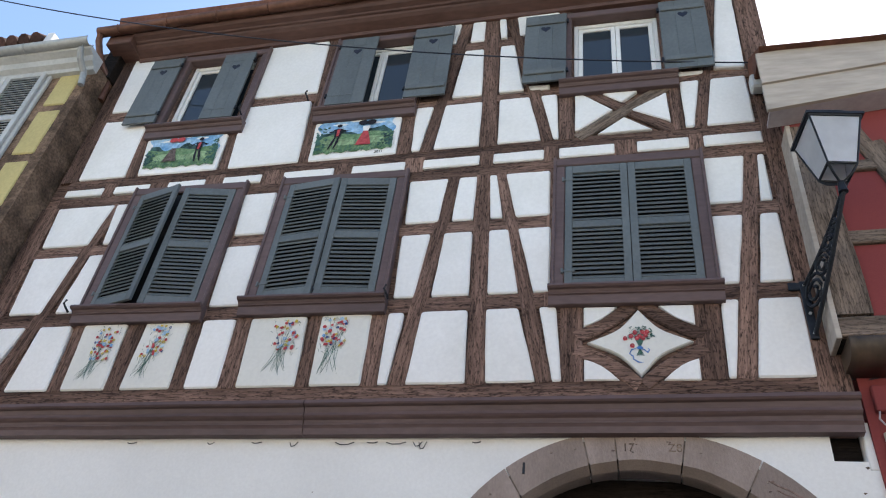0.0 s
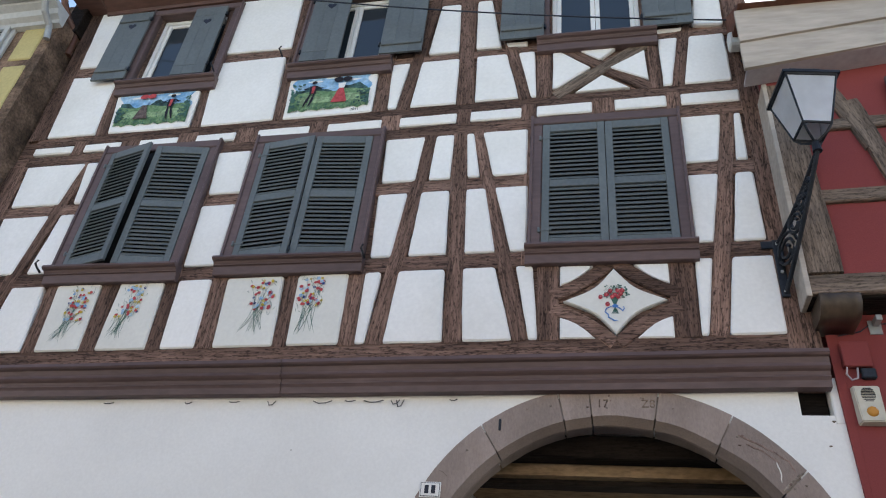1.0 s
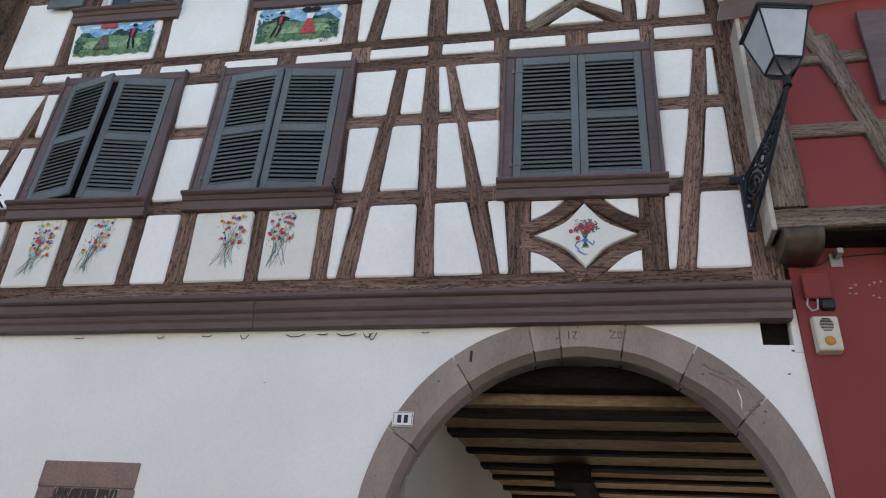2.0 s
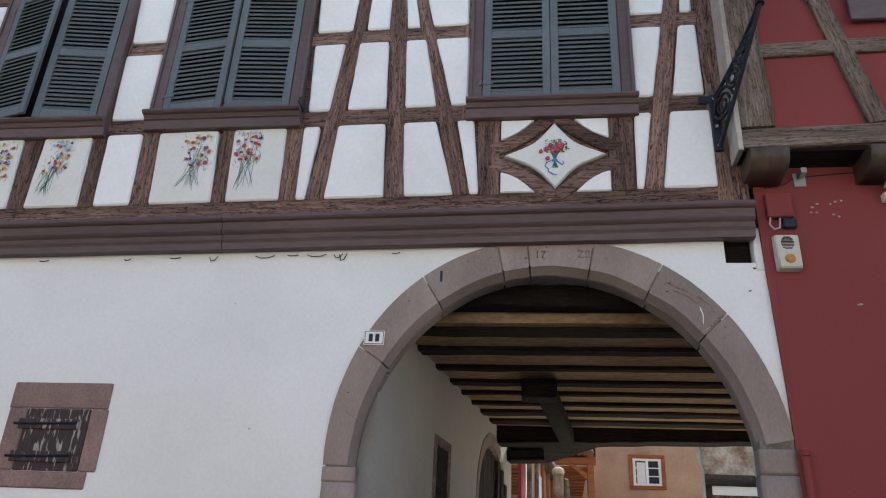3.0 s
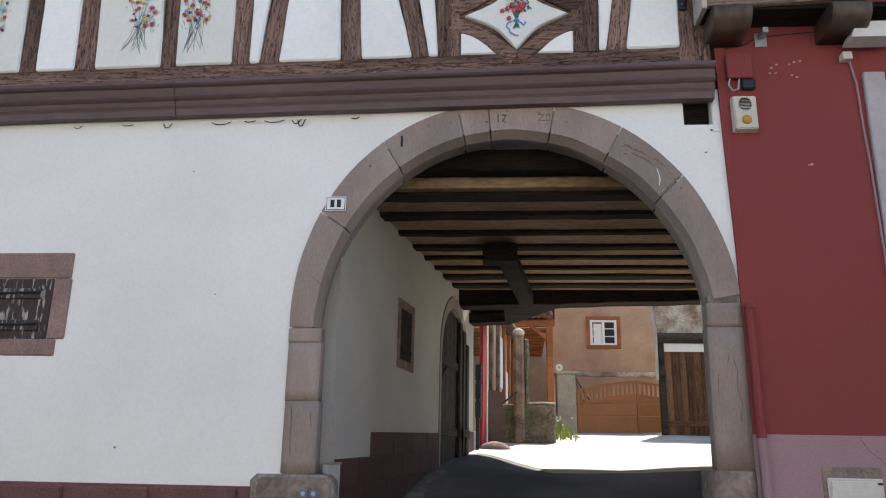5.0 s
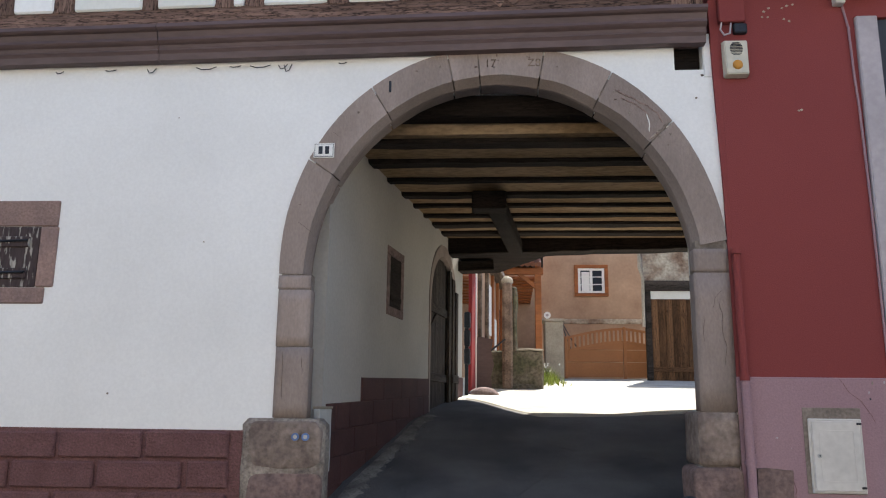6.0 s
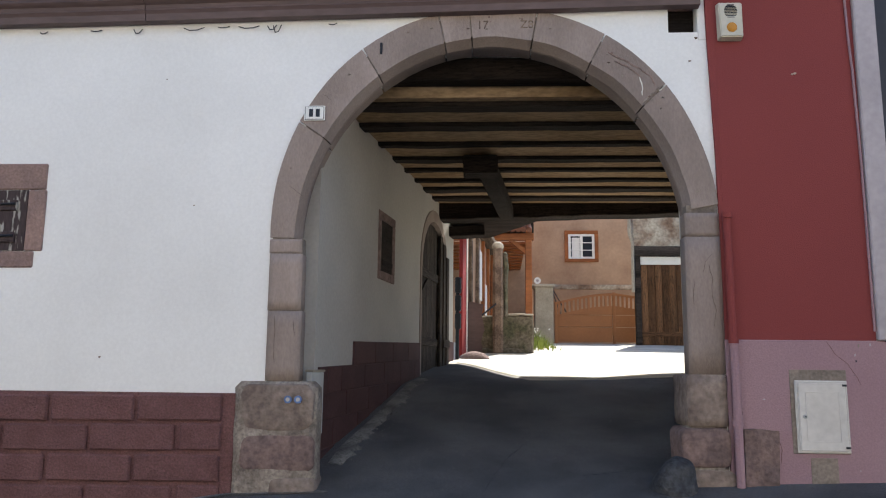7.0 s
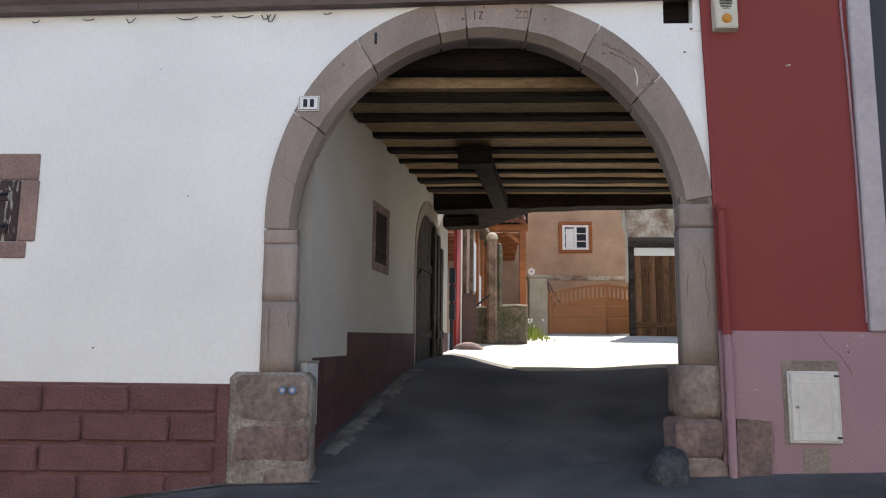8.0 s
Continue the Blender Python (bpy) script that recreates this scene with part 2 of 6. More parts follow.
def add_tube(bm, points, r, sides=8, taper=None):
    """A round bar along points."""
    pts = [Vector(p) for p in points]
    rings = []
    for i, p in enumerate(pts):
        d = (pts[min(i + 1, len(pts) - 1)] - pts[max(i - 1, 0)]).normalized()
        a = d.orthogonal().normalized() if abs(d.z) > 0.98 else d.cross(Vector((0, 0, 1))).normalized()
        b = d.cross(a)
        rr = r if taper is None else r + (taper - r) * i / (len(pts) - 1)
        rings.append([bm.verts.new(p + rr * (math.cos(k * 2 * math.pi / sides) * a + math.sin(k * 2 * math.pi / sides) * b)) for k in range(sides)])
    for u, v in zip(rings, rings[1:]):
        for k in range(sides):
            bm.faces.new((u[k], u[(k + 1) % sides], v[(k + 1) % sides], v[k]))
    bm.faces.new(rings[0])
    bm.faces.new(rings[-1][::-1])
    return bm


def tube(points, r, sides=8, taper=None):
    return add_tube(bmesh.new(), points, r, sides, taper)


def profile(points, x0, x1, rise=0.0, steps=12):
    """A moulding: the outline of (y, z) points drawn from x0 to x1, rising by rise per metre."""
    bm = bmesh.new()
    rings = []
    for i in range(steps + 1):
        x = x0 + (x1 - x0) * i / steps
        rings.append([bm.verts.new((x, y, z + rise * x + 0.004 * noise.noise((x * 1.3, y, z)))) for y, z in points])
    k = len(points)
    for u, v in zip(rings, rings[1:]):
        for j in range(k):
            bm.faces.new((u[j], u[(j + 1) % k], v[(j + 1) % k], v[j]))
    bm.faces.new(rings[0])
    bm.faces.new(rings[-1][::-1])
    return bm


def prism(outline, y0, y1):
    """The (x, z) outline as a slab from y0 (front) to y1."""
    bm = bmesh.new()
    a = [bm.verts.new((x, y0, z)) for x, z in outline]
    b = [bm.verts.new((x, y1, z)) for x, z in outline]
    bm.faces.new(a)
    bm.faces.new(b[::-1])
    for i in range(len(a)):
        j = (i + 1) % len(a)
        bm.faces.new((a[i], b[i], b[j], a[j]))
    return bm


def beam(name, parent, p0, p1, w, y0, y1, material=None, rough=0.006, over=0.0, w1=None):
    """A hewn timber in the plane of a wall, from p0 to p1 (x, z), with slightly uneven edges and its own length as local X."""
    d = Vector((p1[0] - p0[0], 0, p1[1] - p0[1]))
    long = d.length + 2 * over
    ax = d.normalized()
    m = Matrix(((ax.x, 0, -ax.z, p0[0] - over * ax.x), (0, 1, 0, y0), (ax.z, 0, ax.x, p0[1] - over * ax.z), (0, 0, 0, 1)))
    steps = max(3, int(long / 0.18))
    bm = bmesh.new()
    rings = []
    seed = random.random() * 90
    c = min(0.012, w * 0.1)
    for i in range(steps + 1):
        s = long * i / steps
        ww = w if w1 is None else w + (w1 - w) * i / steps
        up = ww / 2 + rough * 1.6 * noise.noise((s * 2.5, seed, 0))
        dn = -ww / 2 + rough * 1.6 * noise.noise((s * 2.5, seed, 7))
        f = rough * 0.5 * noise.noise((s * 2, seed, 3))
        rings.append([bm.verts.new(q) for q in ((s, y1 - y0, dn), (s, c, dn), (s, f, dn + c), (s, f, up - c), (s, c, up), (s, y1 - y0, up))])
    for u, v in zip(rings, rings[1:]):
        for j in range(6):
            bm.faces.new((u[j], u[(j + 1) % 6], v[(j + 1) % 6], v[j]))
    bm.faces.new(rings[0])
    bm.faces.new(rings[-1][::-1])
    return part(name, bm, material or WOOD, parent, at=m)


def softened(poly, r=0.03, jitter=0.004):
    """The outline with rounded corners and slightly uneven edges."""
    out = []
    k = len(poly)
    for i in range(k):
        p, a, b = Vector(poly[i]), Vector(poly[i - 1]), Vector(poly[(i + 1) % k])
        ra, rb = min(r, 0.3 * (a - p).length), min(r, 0.3 * (b - p).length)
        pa, pb = p + (a - p).normalized() * ra, p + (b - p).normalized() * rb
        out += [pa, (pa + pb + 2 * p) / 4, pb]
        long = (b - p).length
        for j in range(1, int(long / 0.16)):
            q = pb + (b - pb) * (j / int(long / 0.16)) * (1 - r / max(long, 0.01))
            side = Vector((-(b - p).y, (b - p).x)).normalized()
            out.append(q + side * jitter * 2 * noise.noise((q.x * 4, q.y * 4, 2)))
    return out


def inset(poly, d):
    k = len(poly)
    area = sum(poly[i - 1].x * poly[i].y - poly[i].x * poly[i - 1].y for i in range(k))
    out = []
    for i in range(k):
        a, p, b = poly[i - 1], poly[i], poly[(i + 1) % k]
        t = (b - a).normalized()
        nrm = Vector((-t.y, t.x)) * (1 if area > 0 else -1)
        out.append(p + nrm * d)
    return out


def panel(parent, corners, y=-0.10, material=None, name="plaster_panel", edge=0.016, label="", r=0.03, shrink=None):
    """A plaster infill that stands proud of the timbers, with a rounded edge."""
    ring = softened(corners, r)
    mid = sum(ring, Vector((0, 0))) / len(ring)
    inner = inset(ring, edge) if shrink is None else [mid + (p - mid) * shrink for p in ring]
    bm = bmesh.new()
    a = [bm.verts.new((p.x, y + 0.05, p.y)) for p in ring]
    b = [bm.verts.new((p.x, y + 0.014, p.y)) for p in ring]
    c = [bm.verts.new((p.x, y, p.y)) for p in inner]
    for i in range(len(a)):
        j = (i + 1) % len(a)
        bm.faces.new((a[i], a[j], b[j], b[i]))
        bm.faces.new((b[i], b[j], c[j], c[i]))
    bm.faces.new(c)
    return part(name, bm, material or PANEL, parent, label)


def add_flat(bm, outline, y, index=0):
    """A painted patch of (x, z) outline at depth y."""
    f = bm.faces.new([bm.verts.new((x, y, z)) for x, z in outline])
    f.material_index = index
    return bm


def round_spot(x, z, rx, rz, k=9, wob=0.12):
    return [(x + rx * (1 + wob * random.uniform(-1, 1)) * math.cos(i * 2 * math.pi / k), z + rz * (1 + wob * random.uniform(-1, 1)) * math.sin(i * 2 * math.pi / k)) for i in range(k)]


def stroke(points, w):
    """A brush stroke: a thin outline round points."""
    left, right = [], []
    for i, p in enumerate(points):
        a, b = Vector(points[max(i - 1, 0)]), Vector(points[min(i + 1, len(points) - 1)])
        t = (b - a).normalized()
        nn = Vector((-t.y, t.x)) * w / 2 * (0.35 if i in (0, len(points) - 1) else 1)
        left.append(tuple(Vector(p) + nn))
        right.append(tuple(Vector(p) - nn))
    return left + right[::-1]


# ---------------------------------------------------------------- ground
def ground_height(x, y):
    ramp = float(np.interp(y, (-40, -6, -0.3, 0.5, 1.9, 3.2, 5.2, 13, 30, 60), (-0.9, -0.38, 0.0, 0.13, 0.40, 0.69, 0.90, 1.50, 1.9, 1.9)))
    along = (0.034 * max(-25, min(25, x - 1.66)) + 0.11 * max(-8, min(0.0, x + 2.15))) * max(0.0, min(1.0, 1 - y / 0.8))
    return ramp + along


def build_ground():
    xs = [-900, -200, -60, -30, -20, -14] + [-9 + 0.3 * i for i in range(61)] + [12, 16, 22, 30, 60, 200, 900]
    ys = [-900, -200, -60, -40, -25, -16, -12] + [-9 + 0.3 * i for i in range(91)] + [21, 25, 30, 40, 60, 200, 900]
    bm = bmesh.new()
    grid = [[bm.verts.new((x, y, ground_height(x, y) + 0.012 * noise.noise((x, y, 0)))) for x in xs] for y in ys]
    for a, b in zip(grid, grid[1:]):
        for i in range(len(xs) - 1):
            f = bm.faces.new((a[i], a[i + 1], b[i + 1], b[i]))
            f.smooth = True
    tagged(part("ground", bm, ASPHALT), "dark worn asphalt rising from the street through the passage", "ground", kind="structure")


build_ground()

# ---------------------------------------------------------------- timber-framed house
house = thing("timber_framed_house", "white plastered house with brown timber frame and stone arch", "house")
SLOPE = 0.017
ARCH_X, SPRING = -0.13, 1.90
LEFT, RIGHT = -7.38, 1.56


def arch_point(a, b, angle):
    return ARCH_X + a * math.cos(angle), SPRING + b * math.sin(angle)


def build_ground_wall():
    """The plastered wall of the ground floor, with the arched opening and a beam socket cut through it."""
    bm = bmesh.new()
    top = 4.0
    outline = [(LEFT, -0.5), (-1.80, -0.5), (-1.80, SPRING)]
    outline += [arch_point(1.67, 1.80, math.pi - math.pi * i / 40) for i in range(41)]
    outline += [(1.54, -0.5), (1.70, -0.5), (1.70, 3.6), (1.575, 3.6), (1.575, 3.67), (1.335, 3.67), (1.335, top), (LEFT, top)]
    bm = prism(outline, 0.0, 0.42)
    part("wall", bm, PLASTER, house, "white lime plaster")
    part("wall", box(1.575, 1.70, 0.0, 0.3, 3.601, 4.0, 0.01), PLASTER, house)
    part("beam_end", box(1.34, 1.57, 0.09, 0.35, 3.675, 3.99, 0.01), BLACKWOOD, house, "dark beam end in its socket")


build_ground_wall()

# upper wall behind the timbers, side and back walls, roof
part("upper_wall", box(LEFT, RIGHT, -0.05, 0.30, 3.9, 8.12, 0), WOOD, house)
part("upper_wall", box(LEFT, RIGHT, -0.05, 0.30, 9.62, 10.3, 0), WOOD, house)
for a, b in ((LEFT, -6.17), (-5.07, -3.77), (-2.75, -0.67), (0.37, RIGHT)):
    part("upper_wall", box(a, b, -0.05, 0.30, 8.121, 9.619, 0), WOOD, house)
part("side_wall", box(LEFT, LEFT + 0.3, 0.43, 5.6, -0.4, 10.3, 0), PLASTER, house)
part("side_wall", box(RIGHT - 0.3, RIGHT, 0.43, 5.3, 3.7, 10.2, 0), PLASTER, house)
part("back_wall", box(RIGHT + 0.001, RIGHT + 1.6, 5.35, 5.65, 3.45, 5.0, 0), PLASTER, house)
part("back_wall", box(LEFT, RIGHT, 5.35, 5.65, 3.45, 10.2, 0), PLASTER, house)
part("roof", prism([(-0.5, 10.36), (2.9, 13.4), (6.1, 10.36), (6.1, 10.26), (-0.46, 10.26)], -LEFT + 0.1, -RIGHT - 0.05), TILE, house, at=Matrix.Rotation(radians(90), 4, "Z"))


def z_at(z0, x):
    return z0 + SLOPE * x


def row_of_panels(z_low, z_high, bays, skip=()):
    """White infills of one row: each bay is its left and right edge below, then right and left edge above."""
    made = []
    for i, (bl, br, tr, tl) in enumerate(bays):
        made.append(panel(house, [(bl, z_at(z_low, bl)), (br, z_at(z_low, br)), (tr, z_at(z_high, tr)), (tl, z_at(z_high, tl))], material=CREAM if i in skip else PANEL))
    return made


ROW_A = ((-7.05, -6.92, -6.68, -7.03), (-6.55, -6.03, -6.09, -6.49), (-5.87, -5.36, -5.39, -5.92), (-5.18, -4.62, -4.65, -5.16), (-4.46, -4.09, -4.12, -4.49), (-3.90, -3.28, -3.33, -3.94), (-3.14, -2.62, -2.64, -3.17),
         (-2.46, -2.37, -2.31, -2.47), (-2.19, -1.63, -1.67, -2.13), (-1.44, -0.99, -1.18, -1.49), (-0.84, -0.76, -0.82, -0.98), (0.64, 0.70, 0.81, 0.66), (0.87, 1.33, 1.33, 0.98))
ROW_B = ((-7.01, -6.59, -6.47, -7.08), (-6.40, -6.09, -6.12, -6.31), (-4.50, -4.10, -4.12, -4.53), (-2.45, -2.24, -2.16, -2.48), (-2.06, -1.68, -1.71, -2.01), (-1.49, -1.19, -1.33, -1.53), (-1.04, -0.88, -0.89, -1.23),
         (0.68, 0.84, 0.97, 0.67), (1.02, 1.30, 1.29, 1.13))
ROW_C = ((-7.06, -6.42, -6.31, -7.12), (-6.22, -6.11, -6.12, -6.28), (-4.50, -4.10, -4.13, -4.55), (-2.47, -2.10, -2.05, -2.50), (-1.95, -1.72, -1.72, -1.92), (-1.53, -1.40, -1.50, -1.58), (-1.26, -0.90, -0.91, -1.40),
         (0.65, 0.99, 1.08, 0.64), (1.16, 1.27, 1.27, 1.21))
ROW_D = ((-7.15, -6.60), (-6.44, -5.94), (-5.68, -5.17), (-4.92, -4.41), (-4.12, -3.48), (-3.25, -2.60), (-2.38, -1.72), (-1.56, -0.99), (-0.82, -0.22), (0.02, 0.56), (0.71, 1.30))
ROW_E = ((-7.07, -6.39, -6.44, -7.14), (-2.56, -2.46, -2.37, -2.59), (-2.29, -1.75, -1.76, -2.22), (-1.53, -1.03, -1.19, -1.55), (-0.89, -0.83, -0.86, -1.05), (0.55, 0.64, 0.75, 0.54), (0.77, 1.26, 1.25, 0.88))

panels_a = row_of_panels(4.335, 5.135, ROW_A, skip=(2, 3, 5, 6))
row_of_panels(5.31, 6.13, ROW_B)
row_of_panels(6.29, 6.93, ROW_C)
for a, b in ROW_D:
    panel(house, [(a, 7.11 + 0.014 * a), (b, 7.11 + 0.014 * b), (b, 7.27 + 0.02 * b), (a, 7.27 + 0.02 * a)], r=0.02)
row_of_panels(7.42, 8.19, ROW_E[1:])
panel(house, [(-7.07, 7.30), (-6.39, 7.31), (-6.44, 8.42), (-7.14, 8.43)])
panel(house, [(-7.14, 8.62), (-6.42, 8.62), (-6.44, 9.80), (-7.22, 9.80)])
panel(house, [(-4.93, 7.32), (-3.99, 7.34), (-4.07, 8.49), (-5.03, 8.47)])
panel(house, [(-4.97, 8.64), (-4.02, 8.64), (-4.08, 9.76), (-5.04, 9.74)])
panel(house, [(-2.16, 8.28), (-1.78, 8.28), (-1.82, 9.20), (-2.07, 9.20)])
panel(house, [(-1.57, 8.30), (-1.26, 8.30), (-1.42, 9.22), (-1.60, 9.22)])
panel(house, [(-2.50, 9.38), (-2.22, 9.38), (-2.16, 9.86), (-2.50, 9.84)])
panel(house, [(-2.02, 9.37), (-1.83, 9.37), (-1.84, 9.86), (-2.01, 9.86)])
panel(house, [(-1.61, 9.40), (-1.53, 9.40), (-1.57, 9.87), (-1.66, 9.87)])
panel(house, [(-1.36, 9.40), (-0.85, 9.42), (-0.85, 9.88), (-1.42, 9.88)])
panel(house, [(-1.18, 8.29), (-0.95, 8.29), (-0.95, 8.37), (-1.21, 8.37)], r=0.02)
panel(house, [(0.50, 8.30), (0.80, 8.31), (0.82, 8.37), (0.50, 8.37)], r=0.015)
panel(house, [(0.93, 8.39), (1.27, 8.36), (1.28, 9.75), (1.09, 9.75)])

# rails
RAIL, POST = -0.082, -0.087
beam("sill_plate", house, (LEFT, z_at(4.22, LEFT)), (RIGHT - 0.24, z_at(4.22, RIGHT)), 0.25, RAIL, 0.0)
for z0, w in ((5.222, 0.185), (6.21, 0.17), (7.02, 0.19), (7.345, 0.165)):
    beam("rail", house, (LEFT + 0.2, z_at(z0, LEFT)), (RIGHT - 0.22, z_at(z0, RIGHT)), w, RAIL, 0.0)
beam("rail", house, (-7.2, 8.525), (-6.3, 8.53), 0.19, RAIL, 0.0)
beam("rail", house, (-5.05, 8.555), (-3.95, 8.565), 0.16, RAIL, 0.0)
beam("rail", house, (-2.60, 8.20), (-0.70, 8.225), 0.13, RAIL, 0.0)
beam("rail", house, (0.45, 8.245), (1.34, 8.27), 0.13, RAIL, 0.0)
beam("rail", house, (-2.7, 9.285), (-0.70, 9.305), 0.17, RAIL, 0.0)
beam("rail", house, (LEFT, 9.93), (RIGHT, 9.99), 0.22, RAIL, 0.0)

# posts and braces of both storeys: foot and head along x, width
LOWER = ((-7.22, -7.26, 0.26), (-6.74, -6.29, 0.17), (-2.28, -1.985, 0.17), (-1.535, -1.65, 0.18), (-0.915, -1.45, 0.15), (0.785, 1.145, 0.16))
for xb, xt, w in LOWER:
    beam("brace" if abs(xb - xt) > 0.2 else "post", house, (xb, z_at(4.33, xb)), (xt, z_at(6.95, xt)), w, POST, 0.0)
for x, w in ((-5.95, 0.17), (-5.27, 0.2), (-4.54, 0.18), (-4.01, 0.2), (-3.21, 0.16), (-2.55, 0.18), (-0.67, 0.20), (0.53, 0.24)):
    beam("post", house, (x, z_at(4.33, x)), (x - 0.01, z_at(5.18, x)), w, POST, 0.0)
for x, w in ((-4.55, 0.12), (-4.06, 0.1), (-0.89, 0.1), (0.62, 0.1)):
    beam("post", house, (x, z_at(5.15, x)), (x, z_at(6.95, x)), w, POST, 0.0)
for (a, b), (c, d) in zip(ROW_D, ROW_D[1:]):
    beam("joist_end", house, ((b + c) / 2, 7.08 + 0.015 * b), ((b + c) / 2, 7.32 + 0.017 * b), c - b + 0.03, POST + 0.004, 0.0)
UPPER = ((-7.22, -7.30, 0.24, 9.9), (-6.30, -6.40, 0.16, 8.2), (-5.00, -5.09, 0.15, 9.9), (-3.92, -4.00, 0.15, 9.9), (-2.655, -2.68, 0.18, 9.9), (-2.39, -2.07, 0.15, 9.9), (-1.64, -1.76, 0.20, 9.9), (-0.94, -1.50, 0.15, 9.9),
         (-0.74, -0.77, 0.18, 9.9), (0.475, 0.50, 0.14, 9.9), (0.70, 1.04, 0.14, 9.9))
for xb, xt, w, top in UPPER:
    beam("brace" if abs(xb - xt) > 0.2 else "post", house, (xb, z_at(7.40, xb)), (xt, top), w, POST, 0.0)
beam("corner_post", house, (1.445, 4.14), (1.42, 9.9), 0.26, -0.095, 0.05)

# bracing of the window breast: curved timbers round a diamond
def curved_brace(p0, p1, bow, w):
    bm = bmesh.new()
    a, b = Vector(p0), Vector(p1)
    t = (b - a).normalized()
    nn = Vector((-t.y, t.x))
    rings = []
    for i in range(13):
        s = i / 12
        q = a + (b - a) * s + nn * bow * 4 * s * (1 - s)
        rings.append([bm.verts.new((q.x + nn.x * o, y, q.y + nn.y * o)) for o, y in ((-w / 2, 0), (-w / 2, POST + 0.006), (-w / 2 + 0.012, POST - 0.004), (w / 2 - 0.012, POST - 0.004), (w / 2, POST + 0.006), (w / 2, 0))])
    for u, v in zip(rings, rings[1:]):
        for j in range(6):
            bm.faces.new((u[j], u[(j + 1) % 6], v[(j + 1) % 6], v[j]))
    bm.faces.new(rings[0])
    bm.faces.new(rings[-1][::-1])
    part("curved_brace", bm, WOOD, house)


DX, DZ = -0.072, 4.715
for sx in (-1, 1):
    for sz in (-1, 1):
        p, q = (DX + sx * 0.02, DZ + sz * 0.43), (DX + sx * 0.56, DZ + sz * 0.07)
        curved_brace(p, q, -0.035 * sx * sz * 1.0, 0.13)
        c = [(DX + sx * 0.49, DZ + sz * 0.385)]
        arc = [(DX + sx * (0.49 - 0.31 * k), DZ + sz * (0.385 - 0.215 * (1 - k) - 0.035 * math.sin(math.pi * k))) for k in (0, 0.25, 0.5, 0.75, 1)]
        panel(house, c + arc, r=0.012, shrink=0.9)
side = []
for k, (p, q) in enumerate((((0, 0.345), (0.46, 0)), ((0.46, 0), (0, -0.345)), ((0, -0.345), (-0.46, 0)), ((-0.46, 0), (0, 0.345)))):
    for i in range(8):
        s = i / 8
        x, z = p[0] + (q[0] - p[0]) * s, p[1] + (q[1] - p[1]) * s
        pull = 1 - 0.21 * math.sin(math.pi * s)
        side.append((DX + x * pull, DZ + z * pull))
diamond = panel(house, side, material=CREAM, r=0.004, shrink=0.955, label="cream panel with a painted rose bouquet")

# crossed braces under the upper window
for p0, p1 in (((-0.62, 7.40), (0.40, 8.16)), ((0.42, 7.43), (-0.50, 8.17))):
    beam("brace", house, p0, p1, 0.15, POST - (0.004 if p0[0] < 0 else 0.0), 0.0, GREYWOOD if p0[0] < 0 else WOOD)
panel(house, [(-0.65, 7.52), (-0.65, 8.14), (-0.58, 8.14), (-0.22, 7.82), (-0.60, 7.52)], r=0.015, shrink=0.92)
panel(house, [(-0.38, 8.14), (0.12, 8.15), (-0.12, 7.93)], r=0.015, shrink=0.92)
panel(house, [(0.38, 8.04), (0.40, 7.55), (-0.02, 7.79)], r=0.015, shrink=0.92)
panel(house, [(-0.40, 7.43), (0.20, 7.44), (-0.10, 7.68)], r=0.015, shrink=0.92)

# jetty moulding, eaves and gutter
part("jetty_moulding", profile([(-0.02, 4.155), (-0.125, 4.15), (-0.205, 4.135), (-0.215, 4.10), (-0.20, 4.085), (-0.17, 4.075), (-0.155, 4.03), (-0.165, 4.0), (-0.15, 3.985), (-0.125, 3.97), (-0.115, 3.94), (-0.125, 3.925), (-0.105, 3.90), (-0.095, 3.845), (-0.02, 3.84)], -3.079, RIGHT + 0.02, SLOPE, 24), PAINTED, house, "brown painted wooden moulding")
part("jetty_moulding", profile([(-0.02, 4.155), (-0.125, 4.15), (-0.205, 4.135), (-0.215, 4.10), (-0.20, 4.085), (-0.17, 4.075), (-0.155, 4.03), (-0.165, 4.0), (-0.15, 3.985), (-0.125, 3.97), (-0.115, 3.94), (-0.125, 3.925), (-0.105, 3.90), (-0.095, 3.845), (-0.02, 3.84)], LEFT, -3.086, SLOPE, 24), PAINTED, house, "brown painted wooden moulding")
part("eave_moulding", profile([(-0.05, 9.815), (-0.125, 9.815), (-0.14, 9.85), (-0.135, 9.875), (-0.19, 9.895), (-0.255, 9.92), (-0.30, 9.95), (-0.315, 9.975), (-0.345, 9.98), (-0.36, 10.0), (-0.425, 10.02), (-0.455, 10.05), (-0.46, 10.13), (-0.05, 10.13)], -7.12, RIGHT + 0.1, 0.012, 30), EAVE, house, "brown painted eave boards")
part("eave_end", box(-7.54, -7.122, -0.44, 0.0, 9.80, 10.12, 0.01), EAVE, house)
# black box fills the shaded gap between the two houses
part("verge_board", box(-7.66, -7.405, -0.22, 0.3, 9.30, 10.10, 0.01), BLACKWOOD, house)


